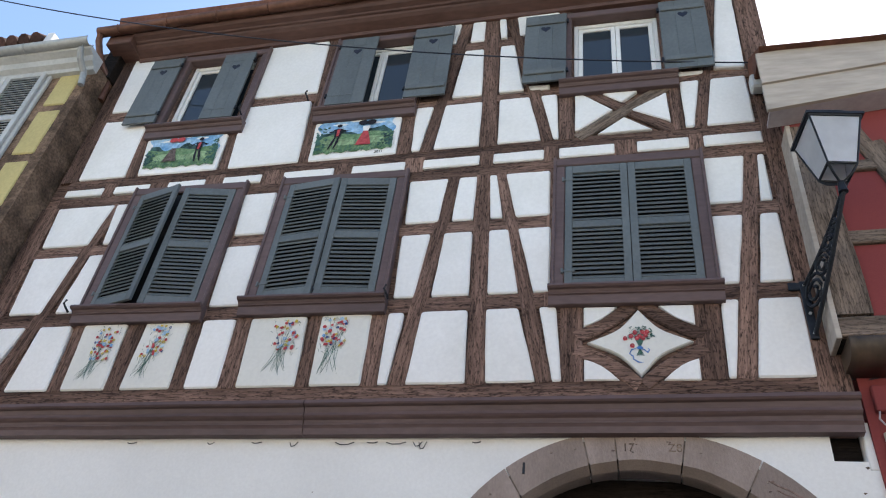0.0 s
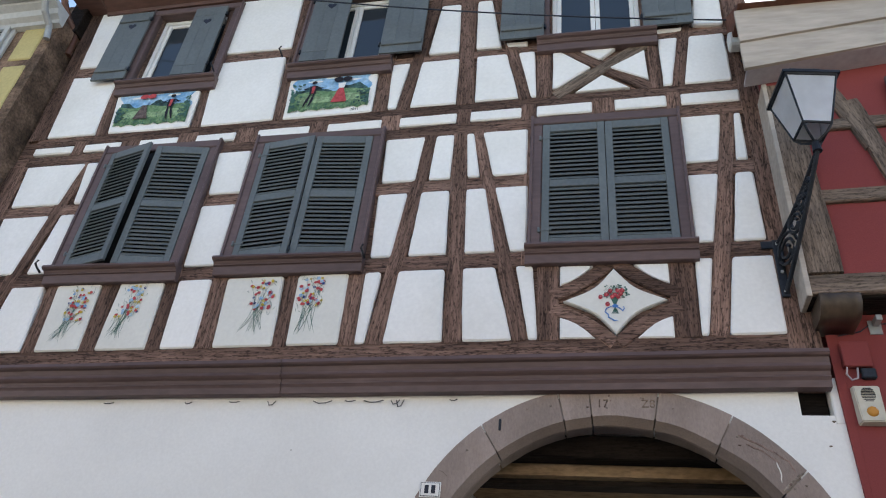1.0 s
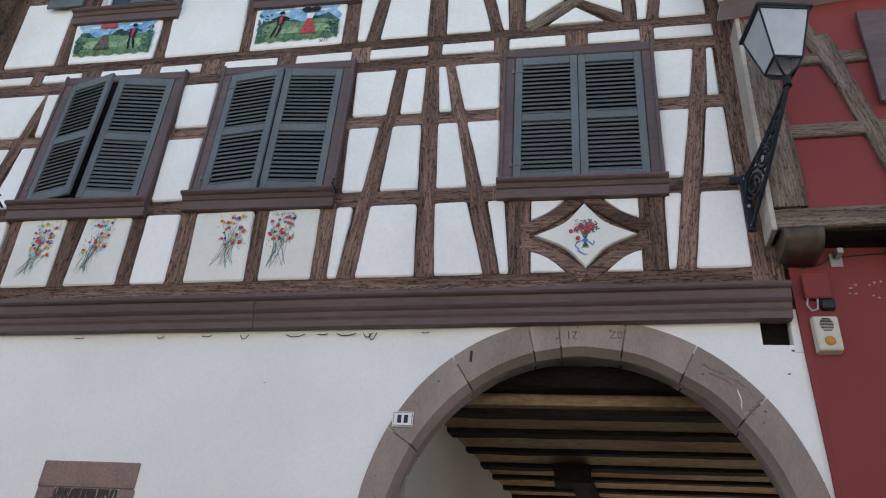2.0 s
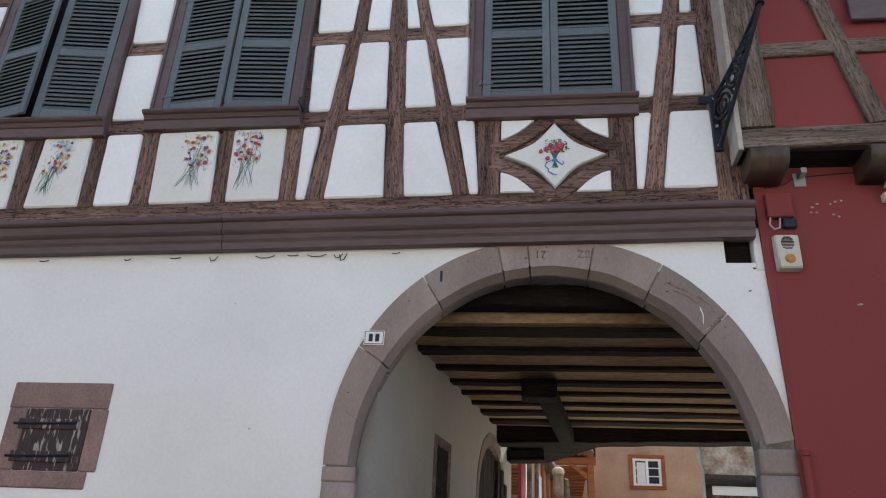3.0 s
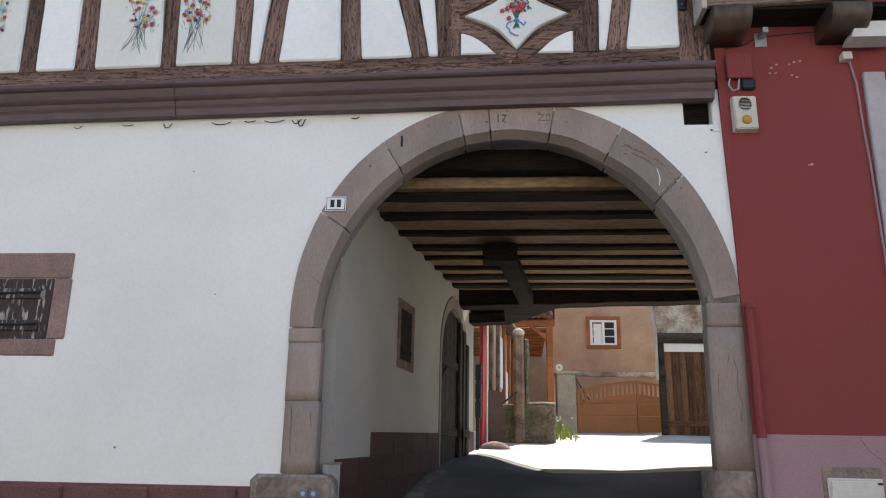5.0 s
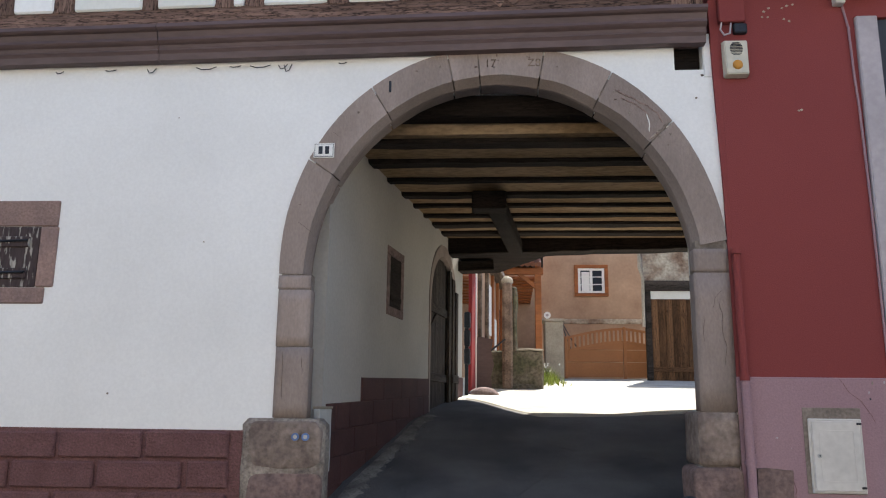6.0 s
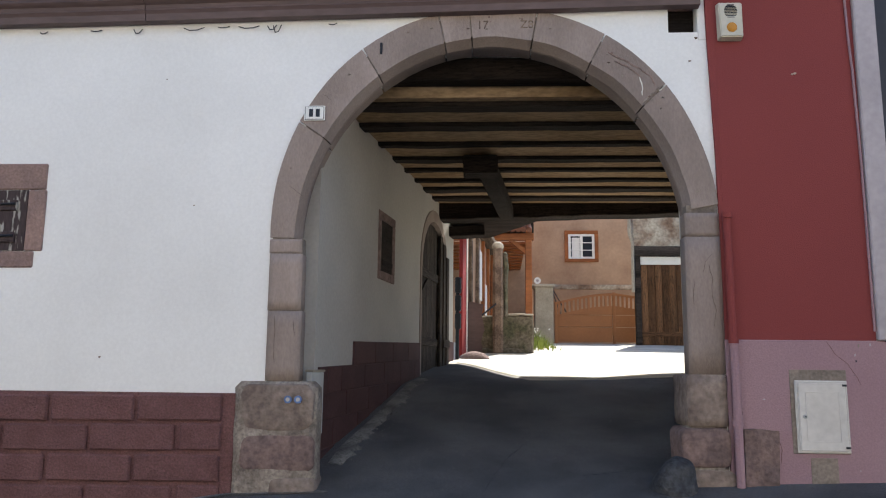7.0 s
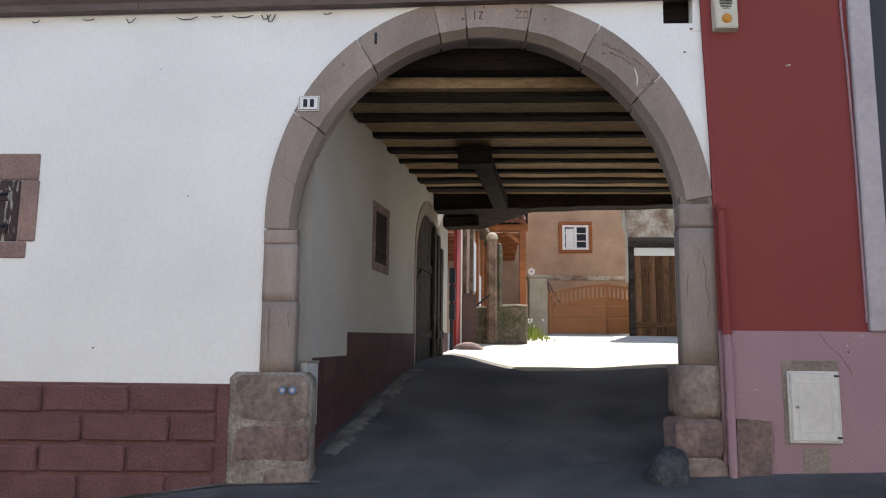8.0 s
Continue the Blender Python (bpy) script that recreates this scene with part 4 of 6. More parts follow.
def hewn_joist(y0, y1):
    """A joist across the passage, its lower edges wavering as the axe left them."""
    bm = bmesh.new()
    seed = y0 * 7.3
    rings = []
    for i in range(56):
        x = 0.1 * i
        front = y0 + 0.030 * noise.noise((x * 1.1, seed, 0)) + 0.012 * noise.noise((x * 5, seed, 1))
        back = y1 + 0.030 * noise.noise((x * 1.1, seed, 4)) + 0.012 * noise.noise((x * 5, seed, 5))
        under = -0.005 + 0.010 * x / 5.5 + 0.010 * noise.noise((x * 2, seed, 8))
        rings.append([bm.verts.new(q) for q in ((x, front, 0.15), (x, front, under + 0.022), (x, front + 0.022, under), (x, back - 0.022, under), (x, back, under + 0.022), (x, back, 0.15))])
    for u, v in zip(rings, rings[1:]):
        for j in range(6):
            bm.faces.new((u[j], u[(j + 1) % 6], v[(j + 1) % 6], v[j]))
    bm.faces.new(rings[0])
    bm.faces.new(rings[-1][::-1])
    part("joist", bm, BLACKWOOD, joists, at=(-2.0, 0, 3.325))


joists = thing("ceiling_joists", "blackened oak joists across the passage", "beams", kind="structure")
for y0, y1 in ((0.76, 0.98), (1.37, 1.58), (2.03, 2.18), (2.62, 2.82), (3.15, 3.275), (3.67, 3.805), (4.15, 4.40), (4.71, 4.95)):
    hewn_joist(y0, y1)
beam("lintel", joists, (-1.9, 3.55), (3.0, 3.55), 0.20, 0.43, 0.62, BLACKWOOD, 0.008)
beam("end_beam", joists, (-1.2, 3.24), (3.5, 3.36), 0.27, 5.22, 5.56, BLACKWOOD, 0.012)
# boarded canopy over the left back corner; right wedge unseen, added for its shadow
canopy = thing("corner_canopy", "dark boarded canopy over the left back corner, with an added shadow board on the right", "canopy", kind="structure")
for outline, z in (([(0.74, 5.66), (-0.09, 7.43), (-0.72, 7.43), (-0.72, 5.66)], 3.20), ([(1.62, 5.66), (3.13, 6.42), (3.13, 5.66)], 3.40)):
    bm = prism(outline, -z - 0.06, -z)
    bm.transform(Matrix.Rotation(radians(-90), 4, "X"))
    part("board", bm, BLACKWOOD, canopy)
corbel = beam("corbel", joists, (-0.95, 3.06), (-0.17, 3.09), 0.16, 5.98, 6.30, BLACKWOOD, 0.01)
hang = thing("carrier_beam", "short blackened beam under the joists", "beam")
bm = box(-0.105, 0.105, 0, 2.75, 3.12, 3.32, 0.02)
part("beam", bm, BLACKWOOD, hang, at=pose(-0.16, 2.60, 0, 0, 0, -6.9))
part("saddle", box(-0.43, -0.03, 2.42, 2.72, 3.11, 3.32, 0.015), BLACKWOOD, hang)

# ---------------------------------------------------------------- street wall details
REDSTONE = shader("red_sandstone", (0.30, 0.205, 0.178), 0.92, 0.14, 45, 3.0, 0.9, 50, tint=(0.235, 0.165, 0.150), per_object=0.08, depth=0.01, gloss=0.12)
niche = thing("street_niche", "small barred hatch in a reddish sandstone frame", "hatch", (-4.29, 0, 2.1))
part("lintel", box(-0.49, 0.42, -0.015, 0.2, 0.235, 0.46, 0.01), REDSTONE, niche)
part("jamb_stone", box(0.275, 0.43, -0.016, 0.2, -0.285, 0.233, 0.01), REDSTONE, niche)
part("jamb_stone", box(-0.48, -0.315, -0.016, 0.2, -0.285, 0.233, 0.01), REDSTONE, niche)
part("sill_stone", box(-0.48, 0.36, -0.014, 0.2, -0.425, -0.287, 0.01), REDSTONE, niche)
FLAKED = shader("flaked_brown_paint", (0.045, 0.030, 0.030), 0.7, 0.3, 14, 9.0, 0.5, 30, tint=(0.035, 0.022, 0.022), stretch=(3, 1, 0.6))
ramp_node = [k for k in FLAKED.node_tree.nodes if k.type == "VALTORGB"][0]
ramp_node.color_ramp.elements[0].position, ramp_node.color_ramp.elements[1].position = 0.56, 0.60
ramp_node.color_ramp.elements[0].color, ramp_node.color_ramp.elements[1].color = (0.05, 0.033, 0.034, 1), (0.32, 0.30, 0.27, 1)
part("hatch_board", box(-0.313, 0.273, -0.009, 0.03, -0.284, 0.232, 0.004), FLAKED, niche, "dark brown hatch with flaking paint")
for z in (0.10, -0.17):
    part("batten", box(-0.36, 0.19, -0.025, -0.001, z - 0.045, z + 0.045, 0.006), FLAKED, niche)
    part("strap", tube([(-0.39, -0.03, z), (-0.2, -0.032, z), (0.18, -0.03, z + 0.01)], 0.012, 6), IRON, niche)

dado = thing("street_plinth", "dark red roughcast plinth with raised blocks", "plinth", kind="structure")
part("backing", box(LEFT, -2.16, -0.02, 0.0, -0.6, 0.675, 0.004), BRICKPAINT, dado)
full = mesh_of("block", box(-0.338, 0.338, -0.030, 0.0, -0.103, 0.103, 0.014), BRICKPAINT)
half = mesh_of("block", box(-0.165, 0.165, -0.030, 0.0, -0.103, 0.103, 0.014), BRICKPAINT)
for row, z in enumerate((0.565, 0.335, 0.10, -0.135)):
    start = -2.60 if row % 2 == 0 else -2.97
    if row % 2:
        piece("block", half, dado, (-2.42, -0.018, z + 0.012 * -2.2 + 0.026))
    for i in range(7):
        x = start - 0.705 * i
        piece("block", full, dado, (x, -0.018, z + 0.012 * x + 0.026))


def intercom():
    t = thing("alarm_siren", "cream alarm siren box with amber lamp", "alarm", (1.82, -0.03, 3.735))
    bm = bmesh.new()
    a = [bm.verts.new(p) for p in ((-0.105, 0, 0.16), (0.105, 0, 0.16), (0.10, 0, -0.165), (-0.10, 0, -0.165))]
    b = [bm.verts.new(p) for p in ((-0.095, -0.06, 0.15), (0.095, -0.06, 0.15), (0.088, -0.085, -0.155), (-0.088, -0.085, -0.155))]
    bm.faces.new(a)
    bm.faces.new(b)
    for i in range(4):
        bm.faces.new((a[i], a[(i + 1) % 4], b[(i + 1) % 4], b[i]))
    bmesh.ops.bevel(bm, geom=bm.edges[:], offset=0.008, segments=2, affect="EDGES")
    part("case", bm, PLASTIC, t)
    for i in range(9):
        z = 0.125 - i * 0.0135
        w = 0.052 * math.sqrt(max(0.05, 1 - ((i - 4) / 4.8) ** 2))
        part("vent", box(-w, w, -0.0725, -0.062, z - 0.003, z + 0.003, 0), INK, t)
    bm = bmesh.new()
    bmesh.ops.create_uvsphere(bm, u_segments=16, v_segments=10, radius=0.042)
    bmesh.ops.scale(bm, vec=(1, 0.55, 1), verts=bm.verts)
    for f in bm.faces:
        f.smooth = True
    part("amber_lamp", bm, AMBER, t, at=(0, -0.08, -0.075))


intercom()

# ---------------------------------------------------------------- red house
DARKOAK = shader("oiled_dark_oak", (0.11, 0.078, 0.055), 0.35, 0.25, 14, 3, 0.4, 22, stretch=(1, 0.2, 1))
red = thing("red_house", "red rendered house with grey timber frame and mauve base", "house")
part("ground_wall", box(1.705, 2.815, -0.03, 0.4, 1.131, 4.62, 0), RED, red, "red render")
part("ground_wall", prism([(1.704, 1.131), (1.704, 4.5), (1.625, 4.5), (1.64, 3.6), (1.668, 2.6), (1.675, 1.6), (1.675, 1.131)], -0.03, -0.002), RED, red)
part("base_wall", box(1.672, 1.7045, -0.035, -0.002, -0.4, 1.13, 0.004), PINK, red)
part("base_wall", box(1.705, 6.5, -0.045, 0.4, -0.4, 1.13, 0.006), PINK, red, "mauve render")
part("door_frame", box(2.816, 2.99, -0.07, 0.4, 1.131, 4.1, 0.01), GREYTRIM, red, "grey stone frame")
part("shop_front", box(2.991, 6.5, 0.0, 0.4, 1.131, 4.1, 0.01), DARKTRIM, red)
part("shop_pane", box(3.12, 6.3, -0.012, -0.002, 1.25, 3.3, 0), GLASS, red)
part("wall_over_door", box(2.816, 6.5, -0.03, 0.4, 4.101, 4.62, 0), RED, red)
part("upper_wall", box(1.50, 6.5, -0.32, 0.3, 4.60, 8.0, 0), RED, red)
part("soffit", box(1.50, 6.5, -0.31, -0.03, 4.56, 4.60, 0), BLACKWOOD, red)
part("edge_board", box(1.455, 1.50, -0.37, 0.0, 4.55, 7.05, 0.006), PALEBOARD, red, "pale edge board")
RY = -0.365
beam("sill_beam", red, (1.50, 4.665), (6.4, 4.83), 0.19, RY, -0.3, GREYWOOD, 0.01)
beam("post", red, (1.645, 4.78), (1.60, 7.02), 0.28, RY - 0.004, -0.3, GREYWOOD, 0.01)
beam("rail", red, (1.76, 5.59), (6.4, 5.74), 0.15, RY, -0.3, GREYWOOD, 0.01)
beam("brace", red, (2.62, 4.80), (2.20, 6.75), 0.17, RY - 0.004, -0.3, GREYWOOD, 0.01)
beam("brace", red, (2.30, 6.15), (2.02, 7.08), 0.14, RY - 0.002, -0.3, GREYWOOD, 0.01)
beam("rail", red, (1.76, 6.45), (6.4, 6.6), 0.13, RY, -0.3, GREYWOOD, 0.01)
beam("post", red, (3.35, 4.85), (3.35, 7.25), 0.18, RY - 0.004, -0.3, GREYWOOD, 0.01)
part("brown_shutter", box(2.56, 3.2, -0.41, -0.37, 5.86, 7.0, 0.006), PAINTED, red, "brown wooden shutter")
for x0, x1, z0, z1 in ((1.70, 1.915, 4.055, 4.28),):
    part("render_patch", box(x0, x1, -0.095, -0.03, z0, z1, 0.008), RED, red)
for x in (1.69, 2.63):
    curve = [(-0.42 + 0.15 * (1 - math.cos(a)), 4.525 - 0.15 * math.sin(a)) for a in [math.pi / 2 * k / 7 for k in range(8)]]
    bm = profile([(0.0, 4.555), (-0.405, 4.555), (-0.42, 4.54)] + curve + [(0.0, 4.375)], x - 0.155, x + 0.155, 0.0, 6)
    for f in bm.faces:
        f.smooth = len(f.verts) == 4 and abs(f.normal.x) < 0.5
    part("beam_end", bm, DARKOAK, red, "dark rounded beam end")
# eave boards and roof
part("eave_board", prism([(1.30, 7.07), (6.5, 7.80), (6.5, 7.84), (1.30, 7.11)], -0.575, -0.325), GREYTRIM, red)
for lo, hi, tilt_lo, tilt_hi, y in ((7.05, 7.42, 0.16, 0.13, -0.60), (7.425, 7.90, 0.13, 0.10, -0.625)):
    part("fascia", prism([(1.27, lo), (6.5, lo + 5.2 * tilt_lo), (6.5, hi + 5.2 * tilt_hi), (1.27, hi)], y, y + 0.04), PALEBOARD, red, "grey fascia board")
part("roof", prism([(-0.70, 7.92), (3.2, 11.3), (7.2, 7.92)], -1.30, -6.6), TILE, red, at=Matrix.Rotation(radians(90), 4, "Z"))
part("bracket", add_box(add_box(bmesh.new(), 1.97, 2.07, -0.04, -0.03, 4.37, 4.50, 0.003), 2.0, 2.05, -0.16, -0.04, 4.44, 4.49, 0.004), ZINC, red, "galvanised bracket")
part("crack_line", tube([(1.72, -0.034, 4.36), (1.9, -0.034, 4.40), (1.98, -0.034, 4.46), (2.3, -0.034, 4.49), (2.75, -0.034, 4.52)], 0.006, 6), INK, red)
for x, z in ((2.09, 4.17), (2.13, 4.20), (2.07, 4.12), (2.12, 4.12), (2.24, 4.20), (2.28, 4.22), (2.33, 4.23), (2.25, 4.10), (2.29, 4.08), (2.31, 3.285), (2.33, 3.29)):
    part("chipped_spot", prism(round_spot(x, z, 0.011, 0.008, 7, 0.4), -0.0345, -0.029), CONCRETE, red)
part("drain_pipe", tube([(1.725, -0.085, -0.06), (1.725, -0.085, 0.6), (1.72, -0.08, 1.12)], 0.032, 10), PINK, red, "mauve painted pipe")
part("drain_pipe", tube([(1.72, -0.075, 1.135), (1.715, -0.07, 2.1)], 0.030, 10), RED, red, "red painted pipe")
bm = box(1.765, 2.02, -0.075, 0.0, -0.2, 0.46, 0)
bmesh.ops.subdivide_edges(bm, edges=bm.edges[:], cuts=6, use_grid_fill=True)
for v in bm.verts:
    v.co += Vector((noise.noise(v.co * 7), 0.8 * noise.noise(v.co * 9 + Vector((4, 0, 0))), noise.noise(v.co * 7 + Vector((0, 4, 0))))) * 0.022
part("corner_stone", bm, PURPLESTONE, red, "rough purple sandstone block")
for z, r in ((0.50, 0.040), (1.12, 0.038), (2.10, 0.036)):
    part("pipe_collar", tube([(1.724 - 0.004 * z, -0.083, z - 0.02), (1.724 - 0.004 * z, -0.083, z + 0.02)], r, 12), PINK if z < 1.1 else RED, red)
for line in ([(2.43, 1.12), (2.50, 1.02), (2.58, 0.95), (2.64, 0.86), (2.67, 0.78)], [(2.03, 0.42), (2.05, 0.30), (2.04, 0.18)], [(1.755, 1.10), (1.765, 0.8), (1.775, 0.5)], [(1.69, 2.15), (1.70, 1.7), (1.745, 1.2)]):
    add = []
    for a, b in zip(line, line[1:]):
        add += [(a[0] + (b[0] - a[0]) * k / 5 + 0.008 * noise.noise((a[0] * 30 + k, a[1] * 20, 2)), a[1] + (b[1] - a[1]) * k / 5) for k in range(5)]
    part("crack", prism(stroke(add, 0.0035), -0.0465, -0.044), BRICKPAINT, red)
for i in range(16):
    x, z = random.uniform(1.80, 2.95), random.uniform(-0.1, 1.1)
    if not (2.12 < x < 2.60 and 0.0 < z < 0.93):
        part("chipped_spot", prism(round_spot(x, z, random.uniform(0.003, 0.010), random.uniform(0.002, 0.014), 6, 0.5), -0.0462, -0.044), random.choice((JOINT, GREYTRIM, INK)), red)

cover = thing("utility_box", "white metal utility box set in the mauve wall", "utility box", (2.36, -0.045, 0.555))
part("surround", box(-0.225, 0.200, -0.006, 0.0, -0.275, 0.35, 0.003), JOINT, cover)
part("frame", box(-0.195, 0.195, -0.022, -0.005, -0.27, 0.27, 0.006), WHITEMETAL, cover)
lid = part("door", box(-0.178, 0.178, -0.033, -0.022, -0.255, 0.255, 0.008), WHITEMETAL, cover)
for za, zb in ((-0.185, -0.180), (0.180, 0.185)):
    part("pressed_ridge", box(-0.125, 0.125, -0.0365, -0.033, za, zb, 0.001), WHITEMETAL, lid)
for xa in (-0.125, 0.121):
    part("pressed_ridge", box(xa, xa + 0.004, -0.0365, -0.033, -0.179, 0.179, 0.001), WHITEMETAL, lid)
for zc in (-0.225, 0.235):
    part("hinge", box(0.150, 0.185, -0.040, -0.0335, zc - 0.008, zc + 0.008, 0.002), IRON, lid)

part("lock", tube([(-0.135, -0.034, 0.0), (-0.135, -0.046, 0.0)], 0.016, 10), ZINC, cover)
part("lock_hole", tube([(-0.135, -0.0465, 0.0), (-0.135, -0.048, 0.0)], 0.006, 8), INK, cover)
part("patch_below", box(-0.10, 0.10, -0.004, 0.0, -0.52, -0.305, 0.002), JOINT, cover)

flood = thing("floodlight", "white floodlight on the red wall", "lamp", (2.83, -0.03, 4.36))
part("housing", prism([(-0.18, -0.06), (0.22, -0.06), (0.22, 0.08), (-0.12, 0.08)], -0.26, -0.08), WHITEMETAL, flood)
part("arm", box(-0.18, -0.10, -0.08, 0.0, -0.16, -0.09, 0.006), WHITEMETAL, flood)
cable = thing("wall_cable", "thin pale cable down the wall edge", "cable")
part("cable", tube([(2.72, -0.04, 4.25), (2.76, -0.045, 4.0), (2.77, -0.04, 3.6), (2.785, -0.04, 3.3), (2.80, -0.04, 2.5), (2.805, -0.04, 1.2)], 0.010, 6), PINK, cable)
cable = thing("cable_loop", "loose grey cables beside the siren", "cable")
part("cable", tube([(1.72, -0.08, 4.05), (1.70, -0.10, 3.98), (1.73, -0.10, 3.93), (1.78, -0.09, 3.95), (1.80, -0.07, 4.05)], 0.008, 6), GREYTRIM, cable)
part("clip", box(1.82, 1.93, -0.08, -0.03, 3.96, 4.05, 0.01), IRON, cable)

# ---------------------------------------------------------------- yellow house
yellow = thing("yellow_house", "yellow house with brown timbers and grey louvred shutters", "house")
YY = -0.45
part("front_wall", box(-16, -7.44, YY, 0.3, -0.8, 9.3, 0), ROUGHBROWN, yellow, "rough brown render")
for z0, z1 in ((8.46, 9.15), (7.50, 8.34), (6.58, 7.36), (5.6, 6.46)):
    panel(yellow, [(-7.95, z0), (-7.60, z0), (-7.60, z1), (-7.95, z1)], YY - 0.02, YELLOW)
WIN_X0, WIN_X1, WIN_Z0, WIN_Z1 = -9.55, -8.08, 7.15, 9.22
part("window_frame", box(WIN_X0, WIN_X1, YY - 0.05, YY, WIN_Z0, WIN_Z1, 0.01), GREYWHITE, yellow, "grey painted window frame")
for x0 in (WIN_X0 + 0.06, (WIN_X0 + WIN_X1) / 2 + 0.005):
    w, h = (WIN_X1 - WIN_X0) / 2 - 0.065, WIN_Z1 - WIN_Z0 - 0.12
    leaf = part("louvred_shutter", box(0, 0.08, -0.02, 0.02, 0, h, 0.004), GREYWHITE, yellow, "pale grey louvred shutter", at=(x0, YY - 0.075, WIN_Z0 + 0.06))
    part("stile", box(w - 0.08, w, -0.02, 0.02, 0, h, 0.004), GREYWHITE, leaf)
    for z in (0.05, h / 2, h - 0.05):
        part("rail", box(0.081, w - 0.081, -0.018, 0.018, z - 0.05, z + 0.05, 0.004), GREYWHITE, leaf)
    # black sheet painted as the shade between the slats
    part("backing", box(0.081, w - 0.081, 0.022, 0.025, 0.1, h - 0.1, 0), UNLIT_BLACK, leaf)
    slat = mesh_of("slat", box(0.078, w - 0.078, -0.022, 0.022, -0.004, 0.004, 0.002), GREYWHITE)
    for lo, hi in ((0.1, h / 2 - 0.05), (h / 2 + 0.05, h - 0.1)):
        n = round((hi - lo) / 0.052)
        for i in range(n):
            piece("slat", slat, leaf, pose(0, 0, lo + (i + 0.5) * (hi - lo) / n, 38, 0, 0))
part("eave_moulding", profile([(YY, 9.18), (YY - 0.08, 9.19), (YY - 0.10, 9.24), (YY - 0.17, 9.28), (YY - 0.20, 9.36), (YY - 0.29, 9.40), (YY - 0.31, 9.45), (YY, 9.45)], -16, -7.37), GREYWHITE, yellow, "grey painted eave moulding", at=(0, 0, -0.10))
gutter(yellow, -16, -7.38, YY - 0.34, 9.34, 0.085, ZINC, 0.008)
part("downpipe", tube([(-7.46, YY - 0.34, 9.36), (-7.47, YY - 0.34, 9.24), (-7.48, YY - 0.26, 9.12), (-7.47, YY - 0.10, 9.0), (-7.46, YY - 0.05, 8.8)], 0.045, 10), ZINC, yellow, "zinc downpipe")
part("roof", prism([(YY - 0.40, 9.42), (3.0, 12.1), (6.4, 9.42)], 8.30, 16), TILE, yellow, at=Matrix.Rotation(radians(90), 4, "Z"))
tile = mesh_of("roof_tile", tube([(0, -0.28, 0), (0, 0.12, 0.33)], 0.10, 10, 0.085), shader("old_roof_tile", (0.105, 0.055, 0.045), 0.9, 0.25, 20, 3, 0.5, 40, per_object=0.2))
for i in range(36):
    piece("roof_tile", tile, yellow, (-8.42 - i * 0.21, YY - 0.06, 9.63 + 0.012 * noise.noise((i * 3.1, 0, 0))))
part("verge_board", box(-8.32, -8.20, YY - 0.3, 0.4, 9.54, 9.80, 0.01), ENAMEL, yellow)
part("gable_wall", box(-8.25, -7.40, 0.02, 6.0, 8.5, 10.25, 0), ROUGHBROWN, yellow)

# ---------------------------------------------------------------- lantern
lantern = thing("wall_lantern", "four-sided iron wall lantern with frosted panes", "street lamp", Matrix.Translation((1.585, -1.02, 5.62)) @ Matrix.Rotation(radians(8), 4, "Z") @ Matrix.Scale(0.85, 4))


def ring_at(z, w):
    return [Vector((-w, -w, z)), Vector((w, -w, z)), Vector((w, w, z)), Vector((-w, w, z))]


low, high = ring_at(0.16, 0.135), ring_at(0.72, 0.245)
bm = bmesh.new()
for i in range(4):
    add_tube(bm, [low[i], high[i]], 0.010, 6)
    add_tube(bm, [low[i], low[(i + 1) % 4]], 0.014, 6)
    add_tube(bm, [high[i], high[(i + 1) % 4]], 0.018, 6)
    add_tube(bm, [low[i], Vector((low[i].x * 0.7, low[i].y * 0.7, 0.08)), Vector((0, 0, 0.0))], 0.012, 6)
part("frame", bm, IRON, lantern)
for i in range(4):
    a, b, c, d = low[i], low[(i + 1) % 4], high[(i + 1) % 4], high[i]
    bm = bmesh.new()
    out = ((a + b) / 2).normalized()
    out.z = 0
    q = [p * 0.985 for p in (a, b, c, d)]
    v0 = [bm.verts.new(p) for p in q]
    v1 = [bm.verts.new(p - out * 0.006) for p in q]
    bm.faces.new(v0)
    bm.faces.new(v1[::-1])
    for k in range(4):
        bm.faces.new((v0[k], v1[k], v1[(k + 1) % 4], v0[(k + 1) % 4]))
    part("pane", bm, FROSTED, lantern)
bm = bmesh.new()
levels = [ring_at(0.72, 0.275), ring_at(0.75, 0.275), ring_at(0.86, 0.15), ring_at(0.90, 0.15), ring_at(0.95, 0.05)]
vs = [[bm.verts.new(p) for p in r] for r in levels]
bm.faces.new(vs[0])
bm.faces.new(vs[-1][::-1])
for u, v in zip(vs, vs[1:]):
    for k in range(4):
        bm.faces.new((u[k], u[(k + 1) % 4], v[(k + 1) % 4], v[k]))
part("roof", bm, IRON, lantern)
part("top_ring", tube([(0.09 * math.cos(a), 0, 0.95 + 0.07 * math.sin(a)) for a in [math.pi * i / 8 for i in range(9)]], 0.008, 6), IRON, lantern)
part("neck", tube([(0, 0, -0.10), (0, 0, -0.02), (0, 0, 0.03)], 0.045, 10, 0.03), IRON, lantern)
bracket = thing("lantern_bracket", "dark wrought iron scroll bracket on the corner post", "bracket")
part("plate", box(1.33, 1.40, -0.125, -0.10, 4.70, 5.30, 0.006), IRON, bracket)
part("wall_strap", box(1.235, 1.335, -0.12, -0.10, 5.21, 5.29, 0.005), IRON, bracket)
arm = [Vector((1.37, -0.12, 4.74)).lerp(Vector((1.585, -1.02, 5.54)), t) + Vector((0, 0, -0.03 * math.sin(math.pi * t))) for t in [i / 12 for i in range(13)]]
